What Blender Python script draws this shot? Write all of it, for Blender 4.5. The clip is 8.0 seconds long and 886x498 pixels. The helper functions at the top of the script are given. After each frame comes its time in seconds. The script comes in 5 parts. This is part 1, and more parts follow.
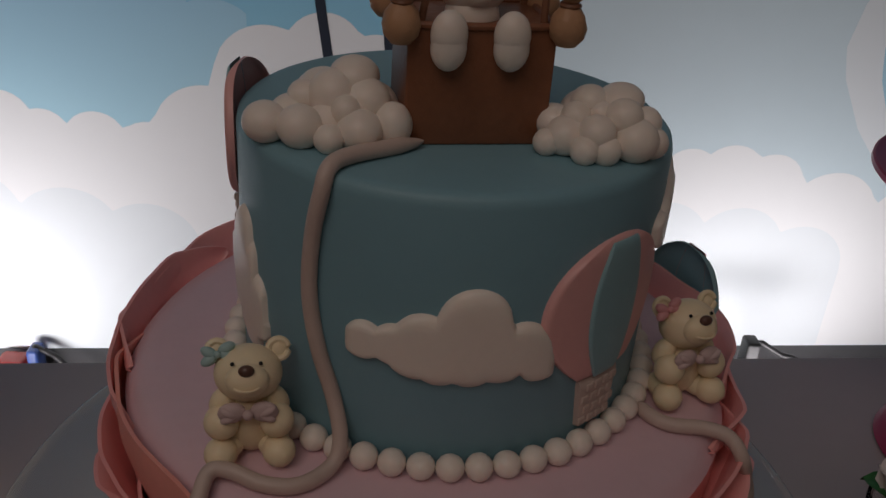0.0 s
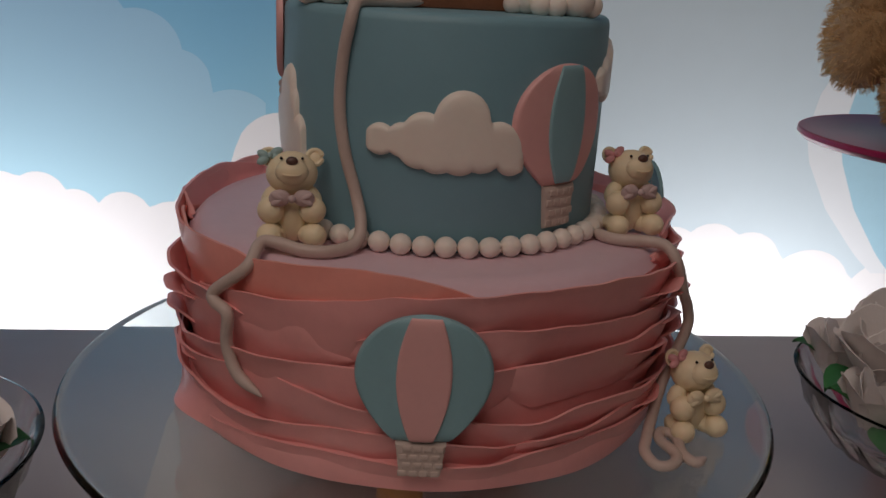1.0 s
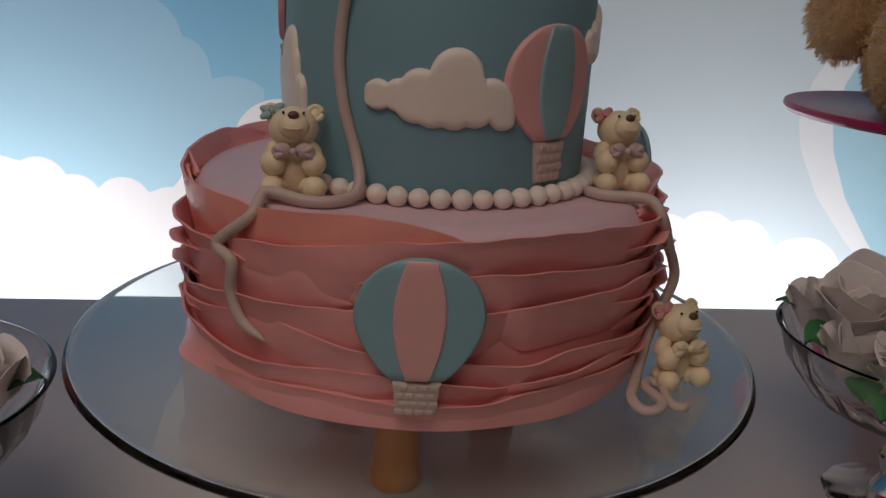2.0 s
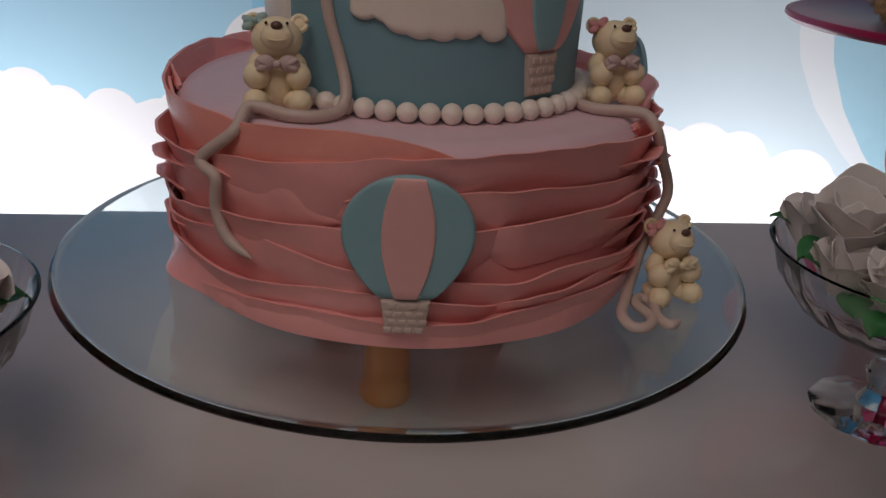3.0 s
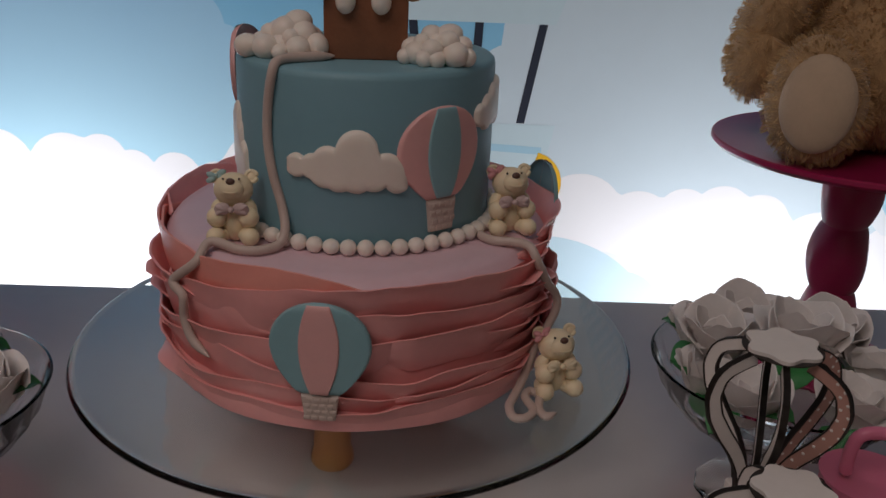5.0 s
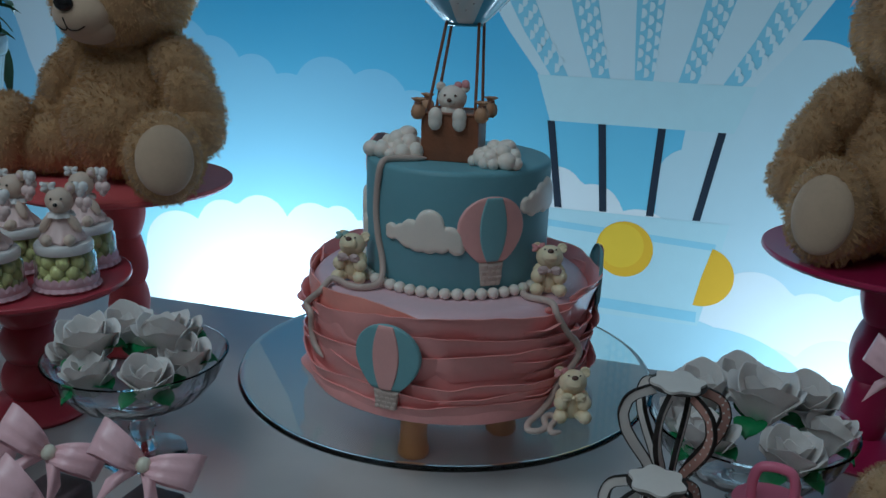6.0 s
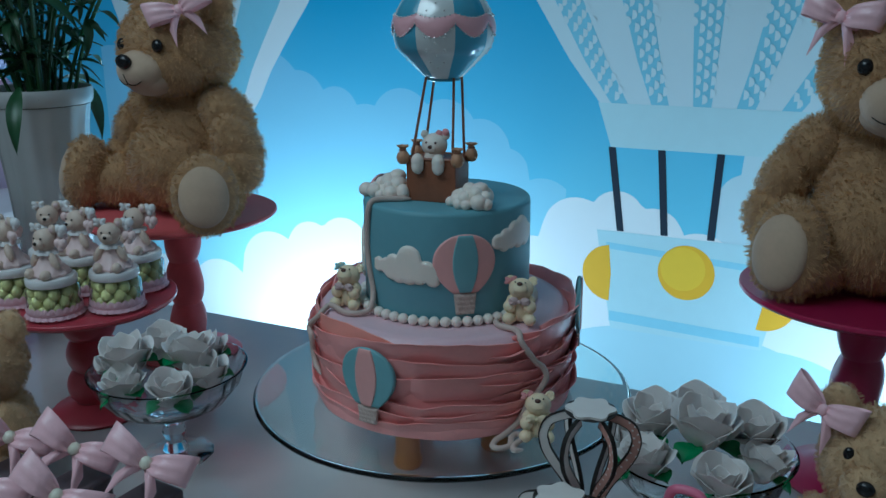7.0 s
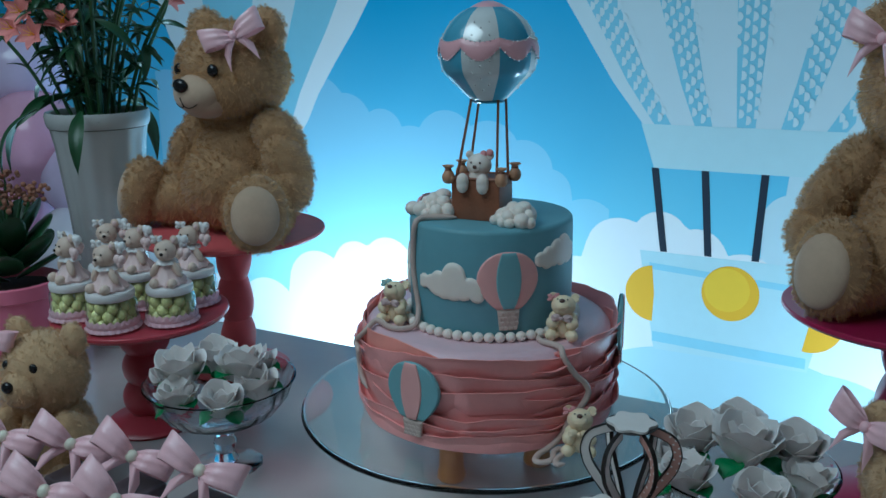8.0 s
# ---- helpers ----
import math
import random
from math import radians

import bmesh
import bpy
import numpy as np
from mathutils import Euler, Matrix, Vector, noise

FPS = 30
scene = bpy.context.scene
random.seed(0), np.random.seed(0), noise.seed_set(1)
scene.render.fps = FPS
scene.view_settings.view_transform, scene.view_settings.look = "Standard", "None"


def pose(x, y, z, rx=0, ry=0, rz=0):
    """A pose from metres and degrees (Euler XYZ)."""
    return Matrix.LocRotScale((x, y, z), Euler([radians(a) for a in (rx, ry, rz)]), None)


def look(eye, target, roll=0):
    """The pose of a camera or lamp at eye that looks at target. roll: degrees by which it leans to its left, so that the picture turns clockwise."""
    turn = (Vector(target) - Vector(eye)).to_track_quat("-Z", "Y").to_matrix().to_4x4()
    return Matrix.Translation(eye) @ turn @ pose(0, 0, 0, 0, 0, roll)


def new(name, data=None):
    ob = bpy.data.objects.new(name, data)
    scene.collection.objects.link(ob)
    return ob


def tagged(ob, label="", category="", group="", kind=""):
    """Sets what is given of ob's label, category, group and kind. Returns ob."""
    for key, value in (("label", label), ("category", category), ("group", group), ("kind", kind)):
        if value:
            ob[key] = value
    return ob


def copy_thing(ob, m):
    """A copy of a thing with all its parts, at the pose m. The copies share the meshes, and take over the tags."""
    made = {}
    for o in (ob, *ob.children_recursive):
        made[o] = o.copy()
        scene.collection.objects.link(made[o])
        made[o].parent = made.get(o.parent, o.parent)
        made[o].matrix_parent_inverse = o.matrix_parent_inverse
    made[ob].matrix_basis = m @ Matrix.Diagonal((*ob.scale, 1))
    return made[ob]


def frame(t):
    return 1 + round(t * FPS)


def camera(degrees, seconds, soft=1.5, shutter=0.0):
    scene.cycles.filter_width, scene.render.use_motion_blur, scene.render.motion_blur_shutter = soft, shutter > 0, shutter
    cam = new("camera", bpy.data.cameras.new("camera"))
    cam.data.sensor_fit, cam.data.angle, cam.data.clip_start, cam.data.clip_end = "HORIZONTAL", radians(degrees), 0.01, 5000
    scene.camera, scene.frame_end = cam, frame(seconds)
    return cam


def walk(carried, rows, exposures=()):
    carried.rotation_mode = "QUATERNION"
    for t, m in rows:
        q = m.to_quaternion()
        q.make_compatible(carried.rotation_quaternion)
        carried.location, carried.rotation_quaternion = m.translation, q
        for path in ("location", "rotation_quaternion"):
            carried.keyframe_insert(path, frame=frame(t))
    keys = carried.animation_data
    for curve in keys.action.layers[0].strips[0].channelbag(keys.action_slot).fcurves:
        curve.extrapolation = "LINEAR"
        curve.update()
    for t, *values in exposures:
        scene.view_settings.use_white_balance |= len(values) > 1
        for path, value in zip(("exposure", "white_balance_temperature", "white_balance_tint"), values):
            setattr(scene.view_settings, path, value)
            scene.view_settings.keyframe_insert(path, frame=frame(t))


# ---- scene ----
cam = camera(53.2, 8.0)
# seconds, x, y, z, pitch from level, lean, yaw
ROWS = [
    (0.0, -0.0158, -0.3905, 0.4668, -28.02, 4.19, -2.89),
    (0.5, -0.0094, -0.5030, 0.3828, -22.02, 3.30, -1.98),
    (1.0, -0.0094, -0.5656, 0.3555, -17.61, 3.28, -2.03),
    (2.5, -0.0062, -0.5953, 0.3334, -17.78, 3.44, -2.32),
    (3.0, -0.0047, -0.5852, 0.3364, -23.35, 3.66, -3.00),
    (3.5, -0.0083, -0.5743, 0.3655, -24.89, 4.22, -4.02),
    (4.0, 0.0028, -0.5629, 0.3772, -25.41, 4.46, -3.69),
    (4.5, 0.0332, -0.5785, 0.3915, -25.06, 3.83, -2.95),
    (5.0, 0.1080, -0.6849, 0.4473, -21.90, 2.43, 3.15),
    (5.2, 0.1850, -0.7670, 0.4930, -20.51, 2.08, 10.50),
    (6.3, 0.4071, -0.8867, 0.5262, -16.27, 1.10, 24.69),
    (6.5, 0.4752, -0.8812, 0.5552, -16.89, 0.19, 28.37),
    (7.0, 0.5223, -0.8916, 0.5623, -16.10, -0.31, 30.39),
    (7.5, 0.5304, -0.9030, 0.5620, -15.06, -0.54, 31.49),
    (8.0, 0.5339, -0.9147, 0.5645, -14.68, -0.80, 33.23),
]


def aim(x, y, z, pitch, lean, yaw):
    return Matrix.Translation((x, y, z)) @ Matrix.Rotation(radians(yaw), 4, "Z") @ Matrix.Rotation(radians(90 + pitch), 4, "X") @ Matrix.Rotation(radians(lean), 4, "Z")


EXPOSURES = [(0.0, -0.78, 6900, 20), (0.5, -0.40, 6900, 20), (1.0, -0.05, 6900, 20), (2.5, 0.05, 6900, 20), (3.5, -0.02, 6450, 19), (4.5, -0.12, 6450, 19), (5.2, 0.0, 6600, 18), (6.3, 0.18, 4400, -14), (8.0, 0.62, 4520, -13)]
walk(cam, [(t, aim(*r)) for t, *r in ROWS], EXPOSURES)

# ---- light ----
world = bpy.data.worlds.new("room_air")
world.use_nodes = True
world.node_tree.nodes["Background"].inputs[0].default_value = (0.75, 0.85, 1.0, 1)
world.node_tree.nodes["Background"].inputs[1].default_value = 0.05
scene.world = world


def area_lamp(name, watts, sx, sy, eye, target, colour):
    d = bpy.data.lights.new(name, "AREA")
    d.shape, d.size, d.size_y, d.energy, d.color = "RECTANGLE", sx, sy, watts, colour
    ob = new(name, d)
    ob.matrix_world = look(eye, target)
    return ob


FLOOD_L, FLOOD_R = (-0.86, 0.68, -0.62), (0.72, 0.82, -0.62)
area_lamp("flood_lamp", 9.0, 0.45, 0.08, FLOOD_L, (-0.86, 1.08, 0.02), (0.93, 0.97, 1.0))
area_lamp("flood_lamp", 6.8, 0.45, 0.08, FLOOD_R, (0.72, 1.20, 0.02), (0.93, 0.97, 1.0))
area_lamp("ceiling_lamp", 16.5, 1.5, 1.5, (-0.50, -1.25, 1.98), (-0.35, -1.0, 0.0), (1.0, 0.90, 0.81))


# ---- materials ----
def mat(name, colour, rough=0.5, metal=0.0, vary=0.08, scale=30.0, bump=0.0, bscale=200.0, coat=0.0, sheen=0.0, sss=0.0, random_tint=0.0, spec=0.5):
    m = bpy.data.materials.new(name)
    m.use_nodes = True
    t = m.node_tree
    b = t.nodes["Principled BSDF"]
    b.inputs["Roughness"].default_value, b.inputs["Metallic"].default_value = rough, metal
    b.inputs["Coat Weight"].default_value, b.inputs["Coat Roughness"].default_value = coat, 0.15
    b.inputs["Sheen Weight"].default_value = sheen
    b.inputs["Specular IOR Level"].default_value = spec
    if sss:
        b.inputs["Subsurface Weight"].default_value = sss
        b.inputs["Subsurface Radius"].default_value = (0.004, 0.0025, 0.002)
        b.inputs["Subsurface Scale"].default_value = 1.0
    geo = t.nodes.new("ShaderNodeTexCoord")
    n1, n2 = t.nodes.new("ShaderNodeTexNoise"), t.nodes.new("ShaderNodeTexNoise")
    n1.inputs["Scale"].default_value, n2.inputs["Scale"].default_value = scale, scale * 7
    n1.inputs["Detail"].default_value = 4
    for n in (n1, n2):
        t.links.new(geo.outputs["Object"], n.inputs["Vector"])
    add = t.nodes.new("ShaderNodeMath")
    add.operation = "MULTIPLY_ADD"
    add.inputs[1].default_value = 0.35
    t.links.new(n2.outputs[0], add.inputs[0])
    t.links.new(n1.outputs[0], add.inputs[2])
    fac = add.outputs[0]
    if random_tint:
        info, mix = t.nodes.new("ShaderNodeObjectInfo"), t.nodes.new("ShaderNodeMath")
        mix.operation = "MULTIPLY_ADD"
        mix.inputs[1].default_value = random_tint
        t.links.new(info.outputs["Random"], mix.inputs[0])
        t.links.new(fac, mix.inputs[2])
        fac = mix.outputs[0]
    ramp = t.nodes.new("ShaderNodeMapRange")
    ramp.inputs["From Min"].default_value, ramp.inputs["From Max"].default_value = 0.35, 1.0 + random_tint * 0.5
    ramp.inputs["To Min"].default_value, ramp.inputs["To Max"].default_value = 1 - vary, 1 + vary
    t.links.new(fac, ramp.inputs["Value"])
    mul = t.nodes.new("ShaderNodeVectorMath")
    mul.operation = "SCALE"
    mul.inputs[0].default_value = colour
    t.links.new(ramp.outputs[0], mul.inputs["Scale"])
    t.links.new(mul.outputs[0], b.inputs["Base Color"])
    if bump:
        n3, bp = t.nodes.new("ShaderNodeTexNoise"), t.nodes.new("ShaderNodeBump")
        n3.inputs["Scale"].default_value = bscale
        n3.inputs["Detail"].default_value = 3
        bp.inputs["Strength"].default_value, bp.inputs["Distance"].default_value = bump, 0.002
        t.links.new(geo.outputs["Object"], n3.inputs["Vector"])
        t.links.new(n3.outputs[0], bp.inputs["Height"])
        t.links.new(bp.outputs[0], b.inputs["Normal"])
    return m


def glass_mat(name, colour, rough=0.02, bump=0.0, bscale=200, ior=1.5):
    m = mat(name, colour, rough, vary=0.0, bump=bump, bscale=bscale)
    b = m.node_tree.nodes["Principled BSDF"]
    b.inputs["Transmission Weight"].default_value, b.inputs["IOR"].default_value = 1.0, ior
    return m


def fur_mat(name, colour):
    """Hair that also lets light through."""
    m = mat(name, colour, 0.7, vary=0.3, scale=80, sheen=0.2)
    t = m.node_tree
    b = t.nodes["Principled BSDF"]
    thin, mix = t.nodes.new("ShaderNodeBsdfTranslucent"), t.nodes.new("ShaderNodeMixShader")
    mix.inputs[0].default_value = 0.4
    t.links.new(b.inputs["Base Color"].links[0].from_socket, thin.inputs["Color"])
    t.links.new(b.outputs[0], mix.inputs[1])
    t.links.new(thin.outputs[0], mix.inputs[2])
    t.links.new(mix.outputs[0], t.nodes["Material Output"].inputs["Surface"])
    return m


def sky_mat(name, low, high, z0, z1, paleness=0.0):
    """Printed fabric whose ink runs from one blue to another with the height."""
    m = mat(name, (1, 1, 1), 0.75, vary=0.0, bump=0.08, bscale=900)
    t = m.node_tree
    pos, sep, rng, mix = (t.nodes.new("ShaderNodeNewGeometry"), t.nodes.new("ShaderNodeSeparateXYZ"), t.nodes.new("ShaderNodeMapRange"), t.nodes.new("ShaderNodeMix"))
    noi, ad = t.nodes.new("ShaderNodeTexNoise"), t.nodes.new("ShaderNodeMath")
    noi.inputs["Scale"].default_value = 2.2
    ad.operation = "MULTIPLY_ADD"
    ad.inputs[1].default_value = 0.22
    mix.data_type = "RGBA"
    rng.inputs["From Min"].default_value, rng.inputs["From Max"].default_value = z0 + 0.11, z1 + 0.11
    t.links.new(pos.outputs["Position"], sep.inputs[0])
    t.links.new(pos.outputs["Position"], noi.inputs["Vector"])
    t.links.new(noi.outputs[0], ad.inputs[0])
    t.links.new(sep.outputs["Z"], ad.inputs[2])
    t.links.new(ad.outputs[0], rng.inputs["Value"])
    t.links.new(rng.outputs[0], mix.inputs["Factor"])
    wash = lambda c: (*[v + (1 - v) * paleness for v in c], 1)
    mix.inputs["A"].default_value, mix.inputs["B"].default_value = wash(low), wash(high)
    t.links.new(mix.outputs["Result"], t.nodes["Principled BSDF"].inputs["Base Color"])
    return m


LOW, HIGH = (0.36, 0.73, 0.88), (0.10, 0.41, 0.73)
M = {
    "pink": mat("pink_fondant", (0.90, 0.405, 0.39), 0.33, vary=0.07, scale=25, bump=0.09, bscale=160, sss=0.1, random_tint=0.12),
    "pinktop": mat("lilac_pink_fondant", (0.76, 0.54, 0.60), 0.38, vary=0.05, bump=0.04, bscale=120, sss=0.1),
    "peach": mat("peach_fondant", (0.92, 0.36, 0.30), 0.38, vary=0.06, bump=0.04, sss=0.1),
    "blue": mat("sky_blue_fondant", (0.20, 0.385, 0.455), 0.5, vary=0.05, scale=14, bump=0.05, bscale=140, sss=0.05),
    "plaqueblue": mat("blue_fondant_sheet", (0.26, 0.47, 0.52), 0.42, vary=0.05, bump=0.05, bscale=260, sss=0.05),
    "plaquepink": mat("pink_fondant_sheet", (0.84, 0.45, 0.43), 0.42, vary=0.05, bump=0.05, bscale=260, sss=0.08),
    "white": mat("white_fondant", (0.89, 0.80, 0.72), 0.42, vary=0.05, bump=0.05, bscale=220, sss=0.15, random_tint=0.08),
    "cream": mat("cream_fondant", (0.92, 0.77, 0.53), 0.48, vary=0.07, bump=0.06, bscale=300, sss=0.15),
    "rope": mat("greige_fondant", (0.60, 0.475, 0.42), 0.45, vary=0.1, bump=0.1, bscale=300),
    "mauve": mat("mauve_fondant", (0.62, 0.47, 0.46), 0.5, vary=0.08),
    "teal": mat("teal_fondant", (0.35, 0.52, 0.52), 0.5, vary=0.08),
    "rosy": mat("rosy_fondant", (0.72, 0.33, 0.34), 0.5, vary=0.08),
    "cocoa": mat("cocoa_fondant", (0.12, 0.06, 0.045), 0.35, vary=0.1),
    "black": mat("black_bead", (0.01, 0.01, 0.012), 0.2, vary=0.0),
    "brown": mat("brown_fondant", (0.25, 0.095, 0.045), 0.45, vary=0.15, scale=60, bump=0.25, bscale=300),
    "stick": mat("brown_stick", (0.25, 0.11, 0.06), 0.45, vary=0.12),
    "sack": mat("tan_fondant", (0.52, 0.29, 0.16), 0.5, vary=0.12, bump=0.2, bscale=400),
    "table": mat("white_laminate", (0.47, 0.435, 0.43), 0.14, vary=0.05, scale=5, bump=0.015, bscale=60, spec=0.8),
    "plate": glass_mat("clear_plate_glass", (0.93, 0.985, 0.965)),
    "crystal": glass_mat("pressed_glass", (0.97, 0.985, 0.99), 0.03, ior=1.28),
    "amber": mat("honey_wood", (0.50, 0.22, 0.05), 0.35, vary=0.15, bump=0.1),
    "petal": mat("white_fabric_petal", (0.83, 0.78, 0.76), 0.7, vary=0.08, scale=40, bump=0.12, bscale=700, sss=0.1, random_tint=0.1),
    "leaf": mat("green_fabric_leaf", (0.03, 0.19, 0.055), 0.5, vary=0.25, bump=0.1, random_tint=0.4),
    "darkleaf": mat("dark_green_leaf", (0.025, 0.07, 0.025), 0.35, vary=0.3, bump=0.1, random_tint=0.4),
    "stem": mat("green_stem", (0.04, 0.10, 0.03), 0.45, vary=0.2),
    "magenta": mat("magenta_lacquer", (0.36, 0.012, 0.08), 0.30, vary=0.05, coat=0.15),
    "coral": mat("coral_lacquer", (0.60, 0.12, 0.13), 0.5, vary=0.05, spec=0.35),
    "crimson": mat("crimson_lacquer", (0.42, 0.05, 0.075), 0.32, vary=0.05, coat=0.15),
    "plush": mat("tan_plush", (0.42, 0.26, 0.125), 0.95, vary=0.25, scale=60, sheen=0.4, bump=0.6, bscale=600),
    "fur": fur_mat("tan_fur", (0.63, 0.42, 0.21)),
    "pad": mat("beige_velour", (0.54, 0.40, 0.28), 0.9, vary=0.1, sheen=0.4, bump=0.2, bscale=700),
    "plush2": mat("honey_plush", (0.58, 0.40, 0.22), 0.95, vary=0.2, scale=70, sheen=0.4, bump=0.5, bscale=700),
    "fur2": fur_mat("honey_fur", (0.66, 0.47, 0.27)),
    "satin": mat("pink_satin", (0.90, 0.57, 0.62), 0.26, vary=0.06, scale=60, sheen=0.3, bump=0.12, bscale=260),
    "bead": mat("ivory_bead", (0.80, 0.76, 0.62), 0.3, vary=0.02),
    "dark": mat("dark_chocolate_wrap", (0.11, 0.085, 0.095), 0.4, vary=0.1),
    "card": mat("white_card", (0.82, 0.82, 0.82), 0.6, vary=0.03),
    "wood": mat("printed_plywood_white", (0.80, 0.74, 0.70), 0.55, vary=0.06),
    "woodpink": mat("printed_plywood_pink", (0.50, 0.27, 0.22), 0.55, vary=0.08),
    "char": mat("burnt_wood_edge", (0.025, 0.018, 0.015), 0.6, vary=0.2),
    "pinkplastic": mat("pink_plastic", (0.75, 0.20, 0.32), 0.35, vary=0.04),
    "jar": glass_mat("jar_plastic", (0.98, 0.985, 0.985), 0.03, ior=1.3),
    "mint": mat("pistachio_candy", (0.52, 0.52, 0.22), 0.35, vary=0.1, random_tint=0.2),
    "lace": mat("pink_lace", (0.66, 0.44, 0.50), 0.8, vary=0.1),
    "biscuit": mat("biscuit_porcelain", (0.70, 0.56, 0.46), 0.55, vary=0.1),
    "dress": mat("pale_pink_clay", (0.78, 0.60, 0.58), 0.55, vary=0.08),
    "lid": mat("white_lid", (0.82, 0.80, 0.80), 0.35, vary=0.03),
    "vase": mat("white_ceramic", (0.50, 0.50, 0.50), 0.2, vary=0.04, scale=6, coat=0.3),
    "bloom": mat("salmon_petal", (0.72, 0.28, 0.26), 0.5, vary=0.2, random_tint=0.3),
    "budding": mat("rusty_buds", (0.28, 0.13, 0.08), 0.7, vary=0.4, random_tint=0.5),
    "soil": mat("dark_soil", (0.03, 0.02, 0.015), 0.95, vary=0.4, bump=0.8),
    "latexpink": mat("pink_latex", (0.72, 0.40, 0.56), 0.18, vary=0.04, coat=0.3),
    "latexlilac": mat("lilac_latex", (0.66, 0.56, 0.78), 0.18, vary=0.04, coat=0.3),
    "latexwhite": mat("pearl_latex", (0.72, 0.70, 0.80), 0.18, vary=0.04, coat=0.3),
    "pearl": mat("pearl_foil", (0.70, 0.72, 0.72), 0.22, vary=0.06, coat=0.5, metal=0.15),
    "foilblue": mat("blue_foil", (0.13, 0.36, 0.52), 0.2, vary=0.06, coat=0.5),
    "foilpink": mat("pink_foil", (0.74, 0.42, 0.46), 0.3, vary=0.05, coat=0.3),
    "silver": mat("silver_dot", (0.85, 0.85, 0.85), 0.2, metal=0.6, vary=0.0),
    "sky": sky_mat("sky_print", LOW, HIGH, -0.15, 0.62),
    "haze": sky_mat("pale_cloud_print", LOW, HIGH, -0.15, 0.62, 0.16),
    "pool": mat("light_blue_print", (0.56, 0.765, 0.85), 0.75, vary=0.03, scale=3, bump=0.08, bscale=900),
    "veil": mat("pale_veil_print", (0.64, 0.78, 0.84), 0.75, vary=0.03, scale=3, bump=0.08, bscale=900),
    "cloud": mat("white_cloud_print", (0.88, 0.90, 0.91), 0.75, vary=0.015, scale=3, bump=0.08, bscale=900),
    "cloud2": mat("soft_cloud_print", (0.80, 0.86, 0.89), 0.75, vary=0.02, scale=3, bump=0.08, bscale=900),
    "envelope": mat("balloon_white_print", (0.68, 0.79, 0.84), 0.75, vary=0.02, scale=3, bump=0.08, bscale=900),
    "stripe": mat("balloon_blue_print", (0.33, 0.62, 0.77), 0.75, vary=0.02, bump=0.08, bscale=900),
    "band": mat("balloon_band_print", (0.60, 0.78, 0.83), 0.75, vary=0.02, bump=0.08, bscale=900),
    "navy": mat("navy_print", (0.012, 0.02, 0.04), 0.7, vary=0.05),
    "azure": mat("azure_print", (0.40, 0.68, 0.81), 0.75, vary=0.03),
    "yellow": mat("yellow_print", (0.85, 0.48, 0.008), 0.7, vary=0.02),
    "yellow2": mat("light_yellow_print", (0.90, 0.58, 0.02), 0.7, vary=0.02),
    "wall": mat("grey_paint", (0.50, 0.50, 0.51), 0.8, vary=0.06, scale=3, bump=0.1),
    "base": mat("dark_grey_board", (0.09, 0.09, 0.095), 0.7, vary=0.15, scale=8, bump=0.1),
    "warmwall": mat("warm_wall_paint", (0.72, 0.66, 0.60), 0.8, vary=0.05, scale=3, bump=0.1),
    "floor": mat("dark_floor", (0.10, 0.10, 0.11), 0.5, vary=0.2, scale=8),
    "rubber": mat("black_rubber", (0.015, 0.015, 0.016), 0.5, vary=0.1),
    "bluecase": mat("blue_plastic", (0.03, 0.07, 0.25), 0.4, vary=0.1),
    "redcase": mat("red_plastic", (0.35, 0.03, 0.02), 0.4, vary=0.1),
}


# ---- mesh helpers ----
def thing(name, label, category, at=(0, 0, 0), group="", turn=0.0):
    ob = new(name)
    ob.empty_display_size = 0.02
    ob.matrix_basis = pose(*at, 0, 0, turn)
    return tagged(ob, label, category, group)


def mesh_of(name, verts, faces, mats, idx=None, smooth=True):
    me = bpy.data.meshes.new(name)
    me.from_pydata([tuple(map(float, v)) for v in verts], [], faces)
    for m in mats if isinstance(mats, (list, tuple)) else [mats]:
        me.materials.append(m)
    if idx is not None:
        me.polygons.foreach_set("material_index", np.asarray(idx, dtype=np.int32))
    me.polygons.foreach_set("use_smooth", [smooth] * len(me.polygons))
    me.update()
    if smooth and len(me.polygons) < 50000:
        me.set_sharp_from_angle(angle=radians(42))
    return me


